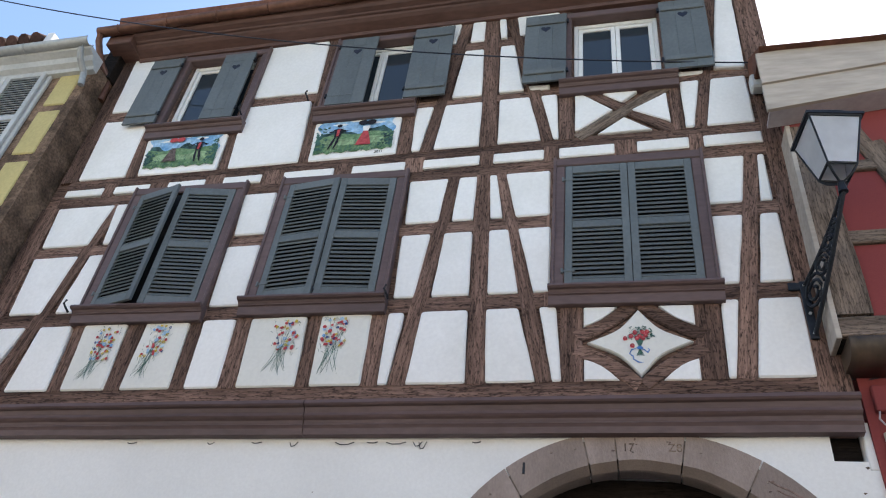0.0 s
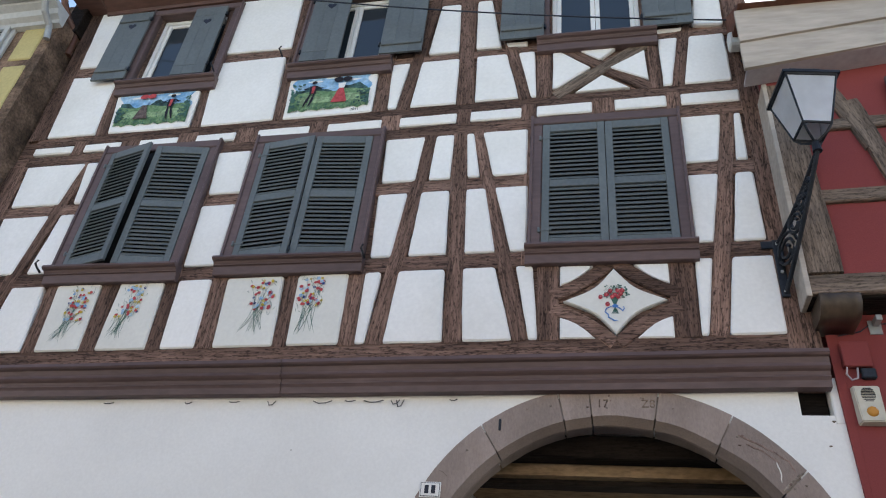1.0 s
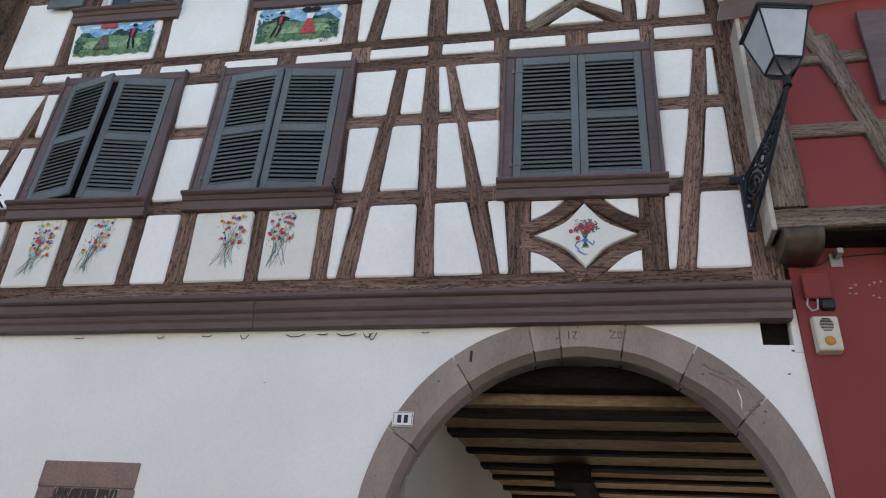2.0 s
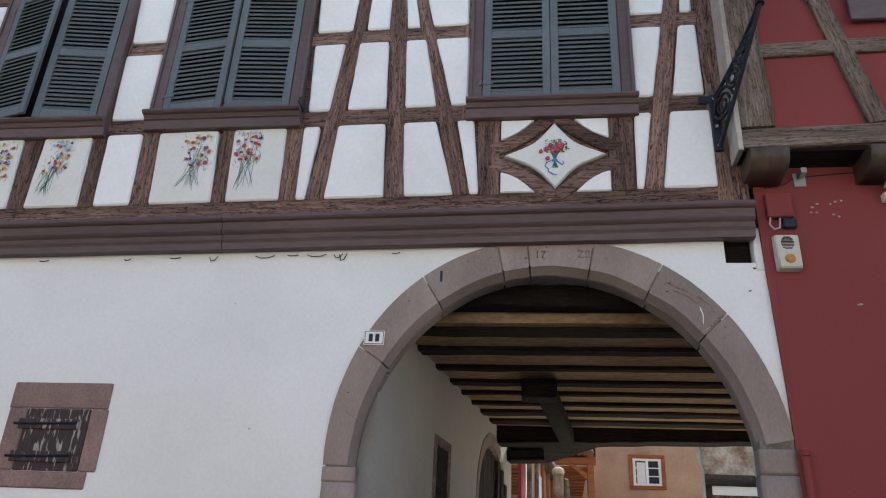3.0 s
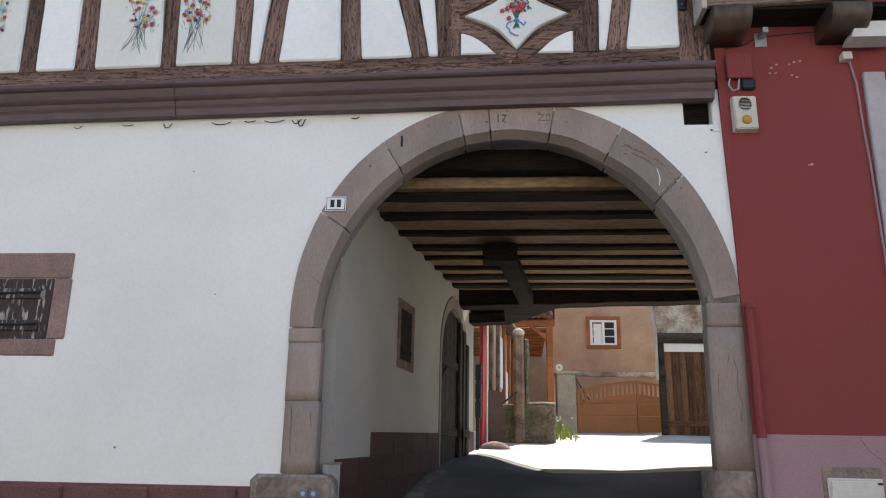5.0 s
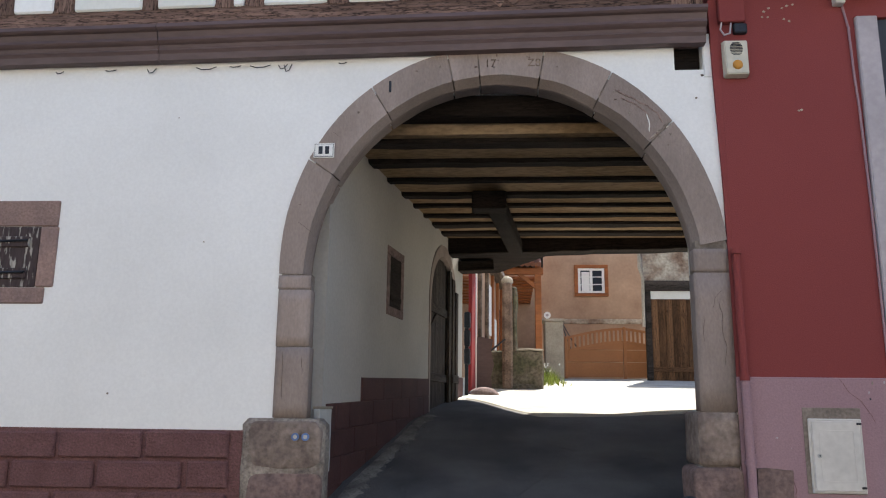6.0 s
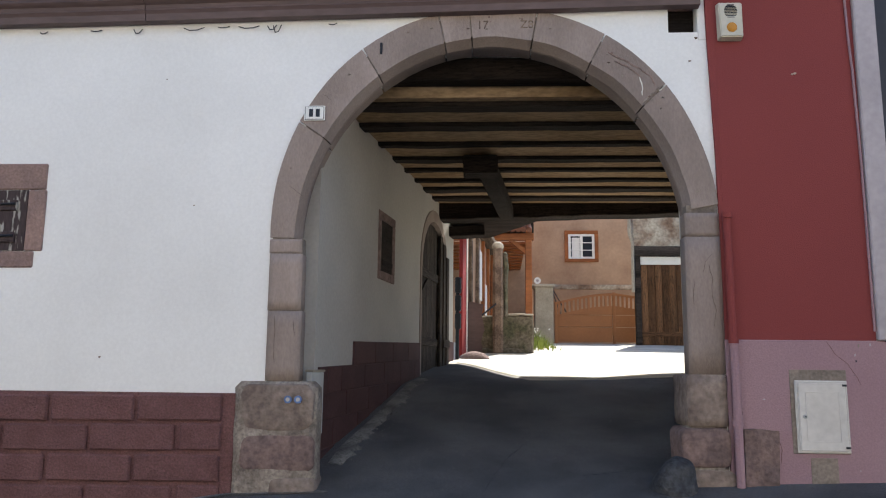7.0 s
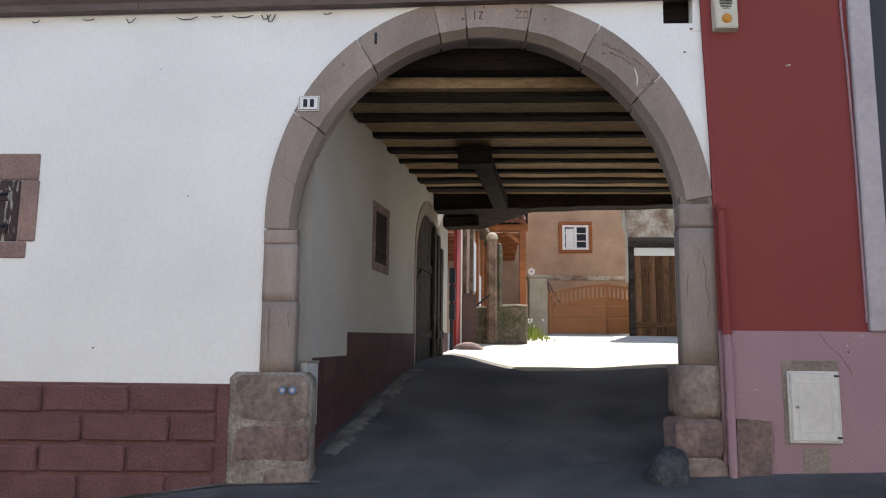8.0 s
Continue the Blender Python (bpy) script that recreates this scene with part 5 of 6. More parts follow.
part("lower_arm", tube(arm, 0.020, 8), IRON, bracket)
arm = [Vector((1.37, -0.12, 5.25)).lerp(Vector((1.585, -1.02, 5.56)), t) + Vector((0, 0, -0.04 * math.sin(math.pi * t))) for t in [i / 12 for i in range(13)]]
part("upper_arm", tube(arm, 0.018, 8), IRON, bracket)
for c, r in ((0.16, 0.17), (0.40, 0.125), (0.58, 0.09), (0.72, 0.06)):
    mid = Vector((1.37, -0.12, 5.0)).lerp(Vector((1.585, -1.02, 5.55)), c)
    side_way = Vector((0.29, -0.9, 0.0)).normalized()
    pts = []
    for i in range(25):
        a = 2.2 * 2 * math.pi * i / 24
        rr = r * (1 - 0.75 * i / 24)
        pts.append(mid + side_way * rr * math.cos(a) + Vector((0, 0, rr * math.sin(a))))
    part("scroll", tube(pts, 0.015, 6), IRON, bracket)
for z in (4.75, 4.95, 5.25):
    part("bolt", tube([(1.365, -0.126, z), (1.365, -0.14, z)], 0.014, 8), ZINC, bracket)

small = thing("small_wall_lamp", "small pale lamp under the eave on the corner post", "lamp", (1.33, -0.12, 7.84))
part("case", box(-0.07, 0.06, -0.14, 0.0, -0.02, 0.19, 0.02), GREYWHITE, small)
part("arm", tube([(0.06, -0.02, 0.0), (0.10, -0.06, -0.12), (0.04, -0.04, -0.2)], 0.02, 8), IRON, small)

overhead = thing("overhead_cable", "black overhead cable crossing before the facade", "cable")
A, B = Vector((-9.2, -0.9, 10.52)), Vector((1.42, -0.13, 8.36))
part("cable", tube([A.lerp(B, i / 30) + Vector((0, 0, -0.36 * 4 * (i / 30) * (1 - i / 30))) for i in range(-6, 31)], 0.0095, 6), INK, overhead)

# ---------------------------------------------------------------- courtyard
bm = bmesh.new()
cols = [-2.2 + 0.2 * i for i in range(44)]


def sun_patch_edge(x):
    """Front edge of the pale yard sheet, drawn along the edge of the sunlit patch."""
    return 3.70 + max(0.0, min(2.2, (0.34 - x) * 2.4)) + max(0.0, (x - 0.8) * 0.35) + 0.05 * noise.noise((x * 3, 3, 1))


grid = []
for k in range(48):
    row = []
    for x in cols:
        y = sun_patch_edge(x) + (17.4 - sun_patch_edge(x)) * (k / 47) ** 1.3
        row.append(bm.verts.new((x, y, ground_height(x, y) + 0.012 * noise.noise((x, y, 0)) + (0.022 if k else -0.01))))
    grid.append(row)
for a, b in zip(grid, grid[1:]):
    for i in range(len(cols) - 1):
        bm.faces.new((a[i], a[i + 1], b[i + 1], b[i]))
tagged(part("courtyard_paving", bm, SUNLIT_YARD), "pale courtyard floor, sunlight put into its colour and edge", "paving", kind="structure")
yard = thing("courtyard_house", "brown plastered courtyard house with orange framed window", "house")
CY = 15.0
K = (CY + 6.06) / 19.06
def cx(x):
    return -0.218 + (x + 0.218) * K
def cz(z):
    return 0.893 + (z - 0.893) * K
part("wall", box(cx(0.95), cx(3.62), CY, CY + 0.3, 0.8, 6.2, 0), OCHRE, yard, "brown plaster")
part("band", box(cx(1.0), cx(3.62), CY - 0.05, CY, cz(2.86), cz(2.98), 0.02), PEELING, yard)
part("low_wall", box(cx(1.0), cx(3.62), CY - 0.03, CY - 0.001, 0.8, cz(2.85), 0), OCHRE, yard)
wx0, wx1, wz0, wz1 = cx(1.87), cx(2.71), cz(3.55), cz(4.35)
win = part("window_surround", box(wx0, wx1, CY - 0.06, CY, wz1 - 0.10, wz1, 0.01), ORANGE, yard, "orange window surround")
part("surround", box(wx0, wx1, CY - 0.06, CY, wz0, wz0 + 0.09, 0.01), ORANGE, win)
for a in (wx0, wx1 - 0.1):
    part("surround", box(a, a + 0.10, CY - 0.059, CY, wz0 + 0.091, wz1 - 0.101, 0.01), ORANGE, win)
for a in (wx0 + 0.10, (wx0 + wx1) / 2 - 0.035, wx1 - 0.17):
    part("stile", box(a, a + 0.07, CY - 0.045, CY, wz0 + 0.091, wz1 - 0.101, 0.006), ENAMEL, win)
for k in range(4):
    zz = wz0 + 0.12 + k * (wz1 - wz0 - 0.25) / 3
    part("glazing_bar", box(wx0 + 0.10, wx1 - 0.10, CY - 0.04, CY, zz - (0.03 if k in (0, 3) else 0.012), zz + (0.03 if k in (0, 3) else 0.012), 0.004), ENAMEL, win)
part("pane", box(wx0 + 0.1, wx1 - 0.1, CY - 0.02, CY - 0.012, wz0 + 0.09, wz1 - 0.1, 0), GLASS, win)
part("curtain", box(wx0 + 0.2, wx0 + 0.42, CY - 0.028, CY - 0.021, wz0 + 0.12, wz1 - 0.2, 0), ENAMEL, win)

gate = thing("courtyard_gate", "brown metal gate with a curved slatted top", "gate", (0, 13, 0))
GX0, GX1, GB = 1.60, 3.90, 1.52
def gate_top(x):
    return 2.50 + 0.24 * math.sin(min(1.0, (x - GX0) / (3.07 - GX0)) * math.pi / 2) - max(0.0, x - 3.1) * 0.15
for z0, z1 in ((GB + 0.04, GB + 0.40), (GB + 0.41, GB + 0.70)):
    part("board", box(GX0 + 0.05, 3.02, -0.02, 0.02, z0, z1, 0.006), GATE, gate)
    part("board", box(3.10, GX1, -0.02, 0.02, z0, z1, 0.006), GATE, gate)
for x in (GX0, 3.03):
    part("post", box(x, x + 0.07, -0.035, 0.035, GB, gate_top(x) + 0.05, 0.006), GATE, gate)
for lowz in (0.0, -0.32):
    bm = bmesh.new()
    rings = []
    for i in range(23):
        x = GX0 + 0.05 + i * 0.104
        z = gate_top(x) + lowz
        rings.append([bm.verts.new((x, y, z + dz)) for y, dz in ((-0.02, -0.03), (0.02, -0.03), (0.02, 0.03), (-0.02, 0.03))])
    for u, v in zip(rings, rings[1:]):
        for k in range(4):
            bm.faces.new((u[k], u[(k + 1) % 4], v[(k + 1) % 4], v[k]))
    bm.faces.new(rings[0])
    bm.faces.new(rings[-1][::-1])
    part("curved_rail", bm, GATE, gate)
for i in range(21):
    x = GX0 + 0.11 + i * 0.105
    part("slat", box(x - 0.028, x + 0.028, -0.012, 0.012, gate_top(x) - 0.30, gate_top(x) - 0.02, 0.003), GATE, gate)
part("upper_board", prism([(GX0 + 0.05, GB + 0.71), (GX1, GB + 0.71)] + [(GX1 - k * (GX1 - GX0 - 0.05) / 22, gate_top(GX1 - k * (GX1 - GX0 - 0.05) / 22) - 0.34) for k in range(23)], -0.015, 0.015), GATE, gate)
pillar = thing("gate_pillar", "grey concrete gate pillar", "pillar", (0, 13.0, 0))
part("shaft", box(1.10, 1.56, -0.2, 0.25, 1.3, 2.90, 0.02), CONCRETE, pillar)
part("cap", box(1.06, 1.60, -0.24, 0.29, 2.90, 2.97, 0.015), CONCRETE, pillar)

barn = thing("barn", "old barn wall with peeling plaster and a plank door", "barn", (0, 12.3, 0))
part("wall", box(3.45, 9.0, 0.0, 0.3, 3.75, 5.6, 0), PEELING, barn, "peeling plaster")
part("wall", box(5.2, 9.0, 0.0, 0.3, 1.0, 3.75, 0), PEELING, barn)
part("post", box(3.47, 3.60, -0.03, 0.12, 1.0, 3.6, 0.01), DARKPLANK, barn)
part("downpipe", tube([(3.40, -0.10, 2.72), (3.41, -0.10, 3.9), (3.34, -0.10, 4.15), (3.34, -0.10, 4.6)], 0.04, 8), CONCRETE, barn)
part("lintel", box(3.42, 5.3, -0.06, 0.1, 3.60, 3.84, 0.02), DARKPLANK, barn)
part("white_panel", box(3.60, 5.15, 0.02, 0.06, 3.40, 3.599, 0.006), CREAM, barn)
# black sheet added so that the gaps between planks look unlit
part("backing", box(3.55, 5.2, 0.065, 0.09, 1.2, 3.6, 0), UNLIT_BLACK, barn)
for i in range(9):
    x = 3.60 + i * 0.17
    beam("plank", barn, (x + 0.085, 1.24), (x + 0.085, 3.40), 0.166, 0.02, 0.06, DOORWOOD, 0.003)
for z in (1.73,):
    part("batten", box(3.60, 5.1, -0.012, 0.019, z - 0.06, z + 0.06, 0.006), DOORWOOD, barn)

fountain = thing("stone_fountain", "old mossy stone trough fountain with a tall pillar", "fountain", pose(0.18, 9.2, 1.16, 0, 0, 0))
def stone_box(x0, x1, y0, y1, z0, z1, r, rough):
    bm = box(x0, x1, y0, y1, z0, z1, r)
    bmesh.ops.subdivide_edges(bm, edges=bm.edges[:], cuts=3, use_grid_fill=True)
    for v in bm.verts:
        v.co += Vector((noise.noise(v.co * 4), noise.noise(v.co * 4 + Vector((5, 0, 0))), noise.noise(v.co * 4 + Vector((0, 5, 0))))) * rough
    return bm
part("trough_front", stone_box(-0.60, 0.60, -0.55, -0.40, 0.0, 0.74, 0.03, 0.03), MOSSSTONE, fountain)
part("trough_back", stone_box(-0.60, 0.60, 0.40, 0.55, 0.0, 0.74, 0.03, 0.03), MOSSSTONE, fountain)
part("trough_side", stone_box(-0.61, -0.48, -0.39, 0.39, 0.0, 0.72, 0.03, 0.03), MOSSSTONE, fountain)
part("trough_side", stone_box(0.46, 0.61, -0.39, 0.39, 0.0, 0.72, 0.03, 0.03), MOSSSTONE, fountain)
part("trough_bottom", box(-0.47, 0.45, -0.39, 0.39, 0.0, 0.3, 0), MOSSSTONE, fountain)
part("foot", stone_box(-0.45, 0.42, -0.66, -0.40, -0.1, 0.10, 0.03, 0.03), MOSSSTONE, fountain)
part("pillar", stone_box(-0.18, 0.02, -0.70, -0.50, 0.0, 2.05, 0.04, 0.012), shader("pillar_stone", (0.25, 0.175, 0.130), 0.95, 0.25, 40, 5, 0.9, 40, tint=(0.13, 0.09, 0.07), depth=0.012), fountain)
# the head is paler than the shaft, for the sun on its top
bm = bmesh.new()
bmesh.ops.create_uvsphere(bm, u_segments=16, v_segments=10, radius=0.112)
bmesh.ops.scale(bm, vec=(1.05, 1, 0.85), verts=bm.verts)
part("pillar_head", bm, CONCRETE, fountain, at=(-0.08, -0.58, 2.08))
part("moss_back", stone_box(0.025, 0.115, -0.60, -0.48, 0.70, 1.98, 0.03, 0.03), MOSSSTONE, fountain)
# pale strip on the trough edge, a highlight put into the colour
part("rim_stone", stone_box(0.10, 0.60, -0.57, -0.38, 0.735, 0.775, 0.01, 0.02), CONCRETE, fountain)
part("spout", tube([(-0.12, -0.70, 0.95), (-0.4, -0.74, 0.72)], 0.018, 8), IRON, fountain)

def beam_box(x0, x1, z0, z1):
    """A slanting timber from (x1, z0) up to (x0, z1)."""
    return prism([(x1, z0), (x1, z0 + 0.12), (x0 + 0.12, z1), (x0, z1)], 0.02, 0.12)


porch = thing("wooden_porch", "orange-brown timber porch with a boarded ceiling", "porch", (0, 11.5, 0))
part("post", box(0.80, 0.95, 0, 0.15, 1.2, 4.1, 0.01), ORANGE, porch)
part("lintel", box(-1.3, 1.0, -0.02, 0.16, 3.86, 4.02, 0.01), ORANGE, porch)
for i in range(9):
    part("ceiling_board", box(-1.3, 0.82, 0.17 + i * 0.28, 0.46 + i * 0.28, 3.78 - i * 0.035, 3.85 - i * 0.035, 0.006), ORANGE, porch)
part("back_wall", box(-1.5, 1.0, 2.7, 2.9, 1.0, 6.5, 0), OCHRE, porch)
# dark board added behind the balusters to block the bright sky
part("parapet_board", box(-1.3, 1.0, 0.05, 0.09, 4.025, 4.9, 0), BLACKWOOD, porch)
for i in range(14):
    part("baluster", box(-1.2 + i * 0.15, -1.14 + i * 0.15, 0.0, 0.04, 4.025, 4.6, 0.004), IRON, porch)
part("knee_brace", beam_box(0.40, 0.84, 3.50, 3.86), ORANGE, porch)
part("handrail", box(-1.3, 1.0, -0.01, 0.07, 4.6, 4.68, 0.01), ORANGE, porch)
side_house = thing("courtyard_side_house", "red and white house front along the courtyard", "house", pose(-0.60, 6.95, 0, 0, 0, 84))
part("red_front", box(0.0, 0.50, -0.06, 0.0, 0.6, 5.2, 0.005), shader("bright_red_paint", (0.26, 0.022, 0.022), 0.6, 0.06, 20, 2, 0.1, 40), side_house, "red painted front")
part("wall", box(0.501, 7.5, -0.03, 0.0, 0.6, 5.2, 0), OCHRE, side_house, "brown plaster")
part("white_corner", box(0.51, 0.60, -0.075, -0.031, 0.8, 3.6, 0.004), CREAM, side_house, "white painted corner strip")
for a in (1.05, 2.2, 3.3, 4.4, 5.4):
    part("post", box(a, a + 0.16, -0.10, -0.031, 0.9, 3.9, 0.01), ORANGE if a > 3 else GREYWOOD, side_house)
for a, b, z0, z1 in ((2.42, 3.22, 2.3, 3.35), (3.52, 4.32, 1.7, 2.75)):
    part("cream_panel", box(a, b, -0.06, -0.031, z0, z1, 0.006), CREAM, side_house, "cream painted panel")
for a in (4.65,):
    # flat black sheet on the wall, for the shade in an opening
    part("dark_opening", box(a, a + 0.6, -0.045, -0.031, 1.0, 3.1, 0), UNLIT_BLACK, side_house)
part("lean_roof", box(1.3, 7.5, -0.30, -0.031, 3.62, 3.72, 0.01), GREYWOOD, side_house)
yard_lamp = thing("yard_lantern", "small black lantern hanging beside the porch", "lamp", (-0.40, 11.3, 3.36))
part("body", tube([(0, 0, 0), (0, 0, 0.30)], 0.07, 6, 0.13), IRON, yard_lamp)
part("cap", tube([(0, 0, 0.301), (0, 0, 0.36), (0, 0, 0.42)], 0.15, 6, 0.02), IRON, yard_lamp)
part("chain", tube([(0, 0, 0.42), (0.02, 0.02, 0.52)], 0.015, 6), IRON, yard_lamp)
disc = thing("gate_disc", "small white round disc on the gate pillar", "disc", (1.17, 12.82, 2.97))
part("face", tube([(0, -0.03, 0.085), (0, 0.0, 0.085)], 0.085, 16), ENAMEL, disc)
part("mark", tube([(0, -0.034, 0.085), (0, -0.031, 0.085)], 0.035, 10), GREYTRIM, disc)
for a, b in (((1.56, 12.98, 2.86), (2.2, 14.9, 2.30)), ((1.56, 12.98, 2.80), (2.0, 14.9, 2.26))):
    wire = thing("yard_wire", "thin dark wire from the gate pillar to the house", "wire")
    part("wire", tube([Vector(a).lerp(Vector(b), k / 8) - Vector((0, 0, 0.03 * math.sin(math.pi * k / 8))) for k in range(9)], 0.014, 6), INK, wire)
awning = thing("porch_roof", "strip of red roof tiles over the porch", "roof")
for k in range(18):
    part("roof_tile", tube([(-1.25 + k * 0.125, 11.25, 4.06), (-1.25 + k * 0.125, 11.75, 4.34)], 0.066, 8), TILE, awning)
boxes = thing("letter_boxes", "black letter boxes at the end of the passage", "letter box", (-0.585, 6.62, 0.98))
part("post", box(-0.06, 0.0, -0.03, 0.03, 0.0, 1.2, 0.01), IRON, boxes)
for z in (0.55, 0.85, 1.15):
    part("letter_box", box(-0.07, 0.03, -0.10, 0.10, z, z + 0.26, 0.015), IRON, boxes)
bench = thing("carved_bench_end", "dark brown carved wooden bench end", "bench", (-0.40, 7.6, 1.07))
part("side_board", prism([(-0.12, 0), (0.22, 0), (0.18, 0.3), (0.24, 0.5), (0.19, 0.75), (0.22, 0.95), (0.0, 1.0), (-0.12, 0.98)], -0.03, 0.03), PAINTED, bench)
stone = thing("kerb_stone", "rounded brown stone at the passage end", "stone", (-0.32, 6.9, 1.02))
bm = bmesh.new()
bmesh.ops.create_icosphere(bm, subdivisions=3, radius=0.25)
bmesh.ops.scale(bm, vec=(1.1, 0.7, 0.62), verts=bm.verts)
for v in bm.verts:
    v.co *= 1 + 0.15 * noise.noise(v.co * 5)
part("stone", bm, PURPLESTONE, stone)
guard = thing("guard_stone", "dark rounded guard stone at the foot of the arch", "stone", (1.22, -0.12, 0.02))
bm = bmesh.new()
bmesh.ops.create_icosphere(bm, subdivisions=4, radius=0.2)
bmesh.ops.scale(bm, vec=(0.85, 0.8, 1.15), verts=bm.verts)
for v in bm.verts:
    v.co *= 1 + 0.2 * noise.noise(v.co * 6)
    v.co.x += 0.25 * max(0.0, v.co.z)
part("stone", bm, shader("tarred_stone", (0.036, 0.040, 0.048), 0.7, 0.3, 30, 7, 1.0, 30, tint=(0.09, 0.09, 0.092), depth=0.02), guard)
weeds = thing("yard_weeds", "sunlit yellow-green weeds by the gate pillar", "weeds", kind="stuff")
bm = bmesh.new()
for i in range(520):
    x, y = random.gauss(0.98, 0.24), random.gauss(11.2, 0.7)
    z = ground_height(x, y)
    h, a = random.uniform(0.06, 0.42) * math.exp(-((x - 1.0) / 0.35) ** 2), random.uniform(0, 6.28)
    dx, dy = math.cos(a), math.sin(a)
    tip = (x + dx * h * 0.5, y + dy * h * 0.5, z + h)
    w = 0.014
    bm.faces.new([bm.verts.new(p) for p in ((x - dy * w, y + dx * w, z), (x + dy * w, y - dx * w, z), tip)])
part("blades", bm, LEAF, weeds)
bm = bmesh.new()
for i in range(12):
    x, y = random.gauss(1.0, 0.14), random.gauss(11.2, 0.35)
    z = ground_height(x, y) + random.uniform(0.24, 0.46)
    bmesh.ops.create_icosphere(bm, subdivisions=1, radius=0.022, matrix=Matrix.Translation((x, y, z)))
part("blooms", bm, CREAM, weeds)

# unseen wall across the street, behind the camera, added to bounce light
tagged(part("wall_opposite", box(-40, 40, -12.4, -12.0, -2, 7.0, 0), shader("bounce_wall_plaster", (0.62, 0.56, 0.47), 0.9, 0.08, 10, 0.7, 0.3, 20)), "unseen pale wall across the street, added for bounced light", "wall", kind="structure")

# ---------------------------------------------------------------- paintings on the facade
def bouquet(parent, corners, heads, feet, seed):
    """Wild flowers painted on a panel. heads and feet: the box of the blooms and of the stem ends, within the panel from 0 to 1."""
    rnd = random.Random(seed)
    bl, br, tr, tl = (Vector(c) for c in corners)

    def at(u, v):
        return tuple((bl.lerp(br, u)).lerp(tl.lerp(tr, u), v))

    mats = [STEMPAINT, REDPAINT, YELLOWPAINT, BLUEPAINT, NAVYPAINT, GREYTRIM]
    bm = bmesh.new()
    y = -0.1035
    u0, u1, v0, v1 = heads
    f0, f1, g0, g1 = feet
    spots = []
    for i in range(46):
        u, v = rnd.uniform(u0, u1), rnd.uniform(v0, v1)
        lean = (v - v0) / (v1 - v0)
        spots.append((u, v, lean))
    for i in range(15):
        u, v, lean = spots[i]
        fu, fv = rnd.uniform(f0, f1), rnd.uniform(g0, g1)
        waist = ((u0 + u1) / 2 * 0.6 + (f0 + f1) / 2 * 0.4 + rnd.uniform(-0.13, 0.13), v0 - 0.06)
        pts = []
        for k in range(8):
            s = k / 7
            a = (1 - s) ** 2 * fu + 2 * s * (1 - s) * waist[0] + s * s * u
            b = (1 - s) ** 2 * fv + 2 * s * (1 - s) * waist[1] + s * s * v
            pts.append(at(a, b))
        add_flat(bm, stroke(pts, 0.0038), y + 0.0001 * i, 0)
    for i in range(36):
        u, v = rnd.uniform(u0 - 0.03, u1 + 0.05), rnd.uniform(v0 - 0.08, v1 + 0.03)
        x, z = at(u, v)
        a = rnd.uniform(0.4, 2.7)
        add_flat(bm, stroke([(x, z), (x + 0.02 * math.cos(a), z + 0.025 * math.sin(a)), (x + 0.034 * math.cos(a + 0.3), z + 0.05 * math.sin(a + 0.3))], 0.005), y - 0.003, 0)
    for i, (u, v, lean) in enumerate(spots):
        x, z = at(u, v)
        kind = rnd.choice((1, 1, 1, 2, 2, 3, 3, 4))
        r = {1: 0.0180, 2: 0.0150, 3: 0.0175, 4: 0.014, 5: 0.010}[kind] * rnd.uniform(0.85, 1.15)
        if kind == 1:
            add_flat(bm, round_spot(x, z, r, r * 0.95, 10, 0.15), y - 0.006 - 0.0002 * i, 1)
        else:
            for k in range(5):
                a = k * 1.257 + rnd.random()
                add_flat(bm, round_spot(x + r * 0.65 * math.cos(a), z + r * 0.65 * math.sin(a), r * 0.5, r * 0.5, 6, 0.15), y - 0.006 - 0.0002 * i - 0.00002 * k, kind)
    part("flower_painting", bm, mats, parent, "painted wild flowers")


def corners_of(i, z_low=4.335, z_high=5.135):
    bl, br, tr, tl = ROW_A[i]
    return (bl, z_at(z_low, bl)), (br, z_at(z_low, br)), (tr, z_at(z_high, tr)), (tl, z_at(z_high, tl))


bouquet(panels_a[2], corners_of(2), (0.42, 0.86, 0.44, 0.92), (0.22, 0.62, 0.12, 0.24), 1)
bouquet(panels_a[3], corners_of(3), (0.17, 0.64, 0.46, 0.92), (0.10, 0.44, 0.14, 0.26), 2)
bouquet(panels_a[5], corners_of(5), (0.48, 0.90, 0.50, 0.92), (0.38, 0.80, 0.15, 0.26), 3)
bouquet(panels_a[6], corners_of(6), (0.10, 0.56, 0.52, 0.94), (0.12, 0.52, 0.14, 0.26), 4)

# the rose bouquet in the diamond
rnd = random.Random(8)
bm = bmesh.new()
y = -0.1035
for i in range(16):
    a = math.pi / 2 + (i - 7.5) * 0.12
    x, z = DX + 0.15 * math.cos(a) * 1.05, DZ + 0.02 + 0.15 * math.sin(a)
    add_flat(bm, stroke([(DX + 0.012 * (i - 7.5) * 0.5, DZ - 0.16), (DX, DZ - 0.08), ((DX + x) / 2, (DZ + z) / 2), (x, z)], 0.006), y + 0.0001 * i, 0)
for i in range(46):
    a, r = rnd.uniform(0, 3.14), rnd.uniform(0.06, 0.165)
    x, z = DX + r * 1.1 * math.cos(a), DZ + 0.02 + r * math.sin(a)
    add_flat(bm, round_spot(x, z, 0.013, 0.008, 6, 0.4), y - 0.002 - 0.0001 * i, 0)
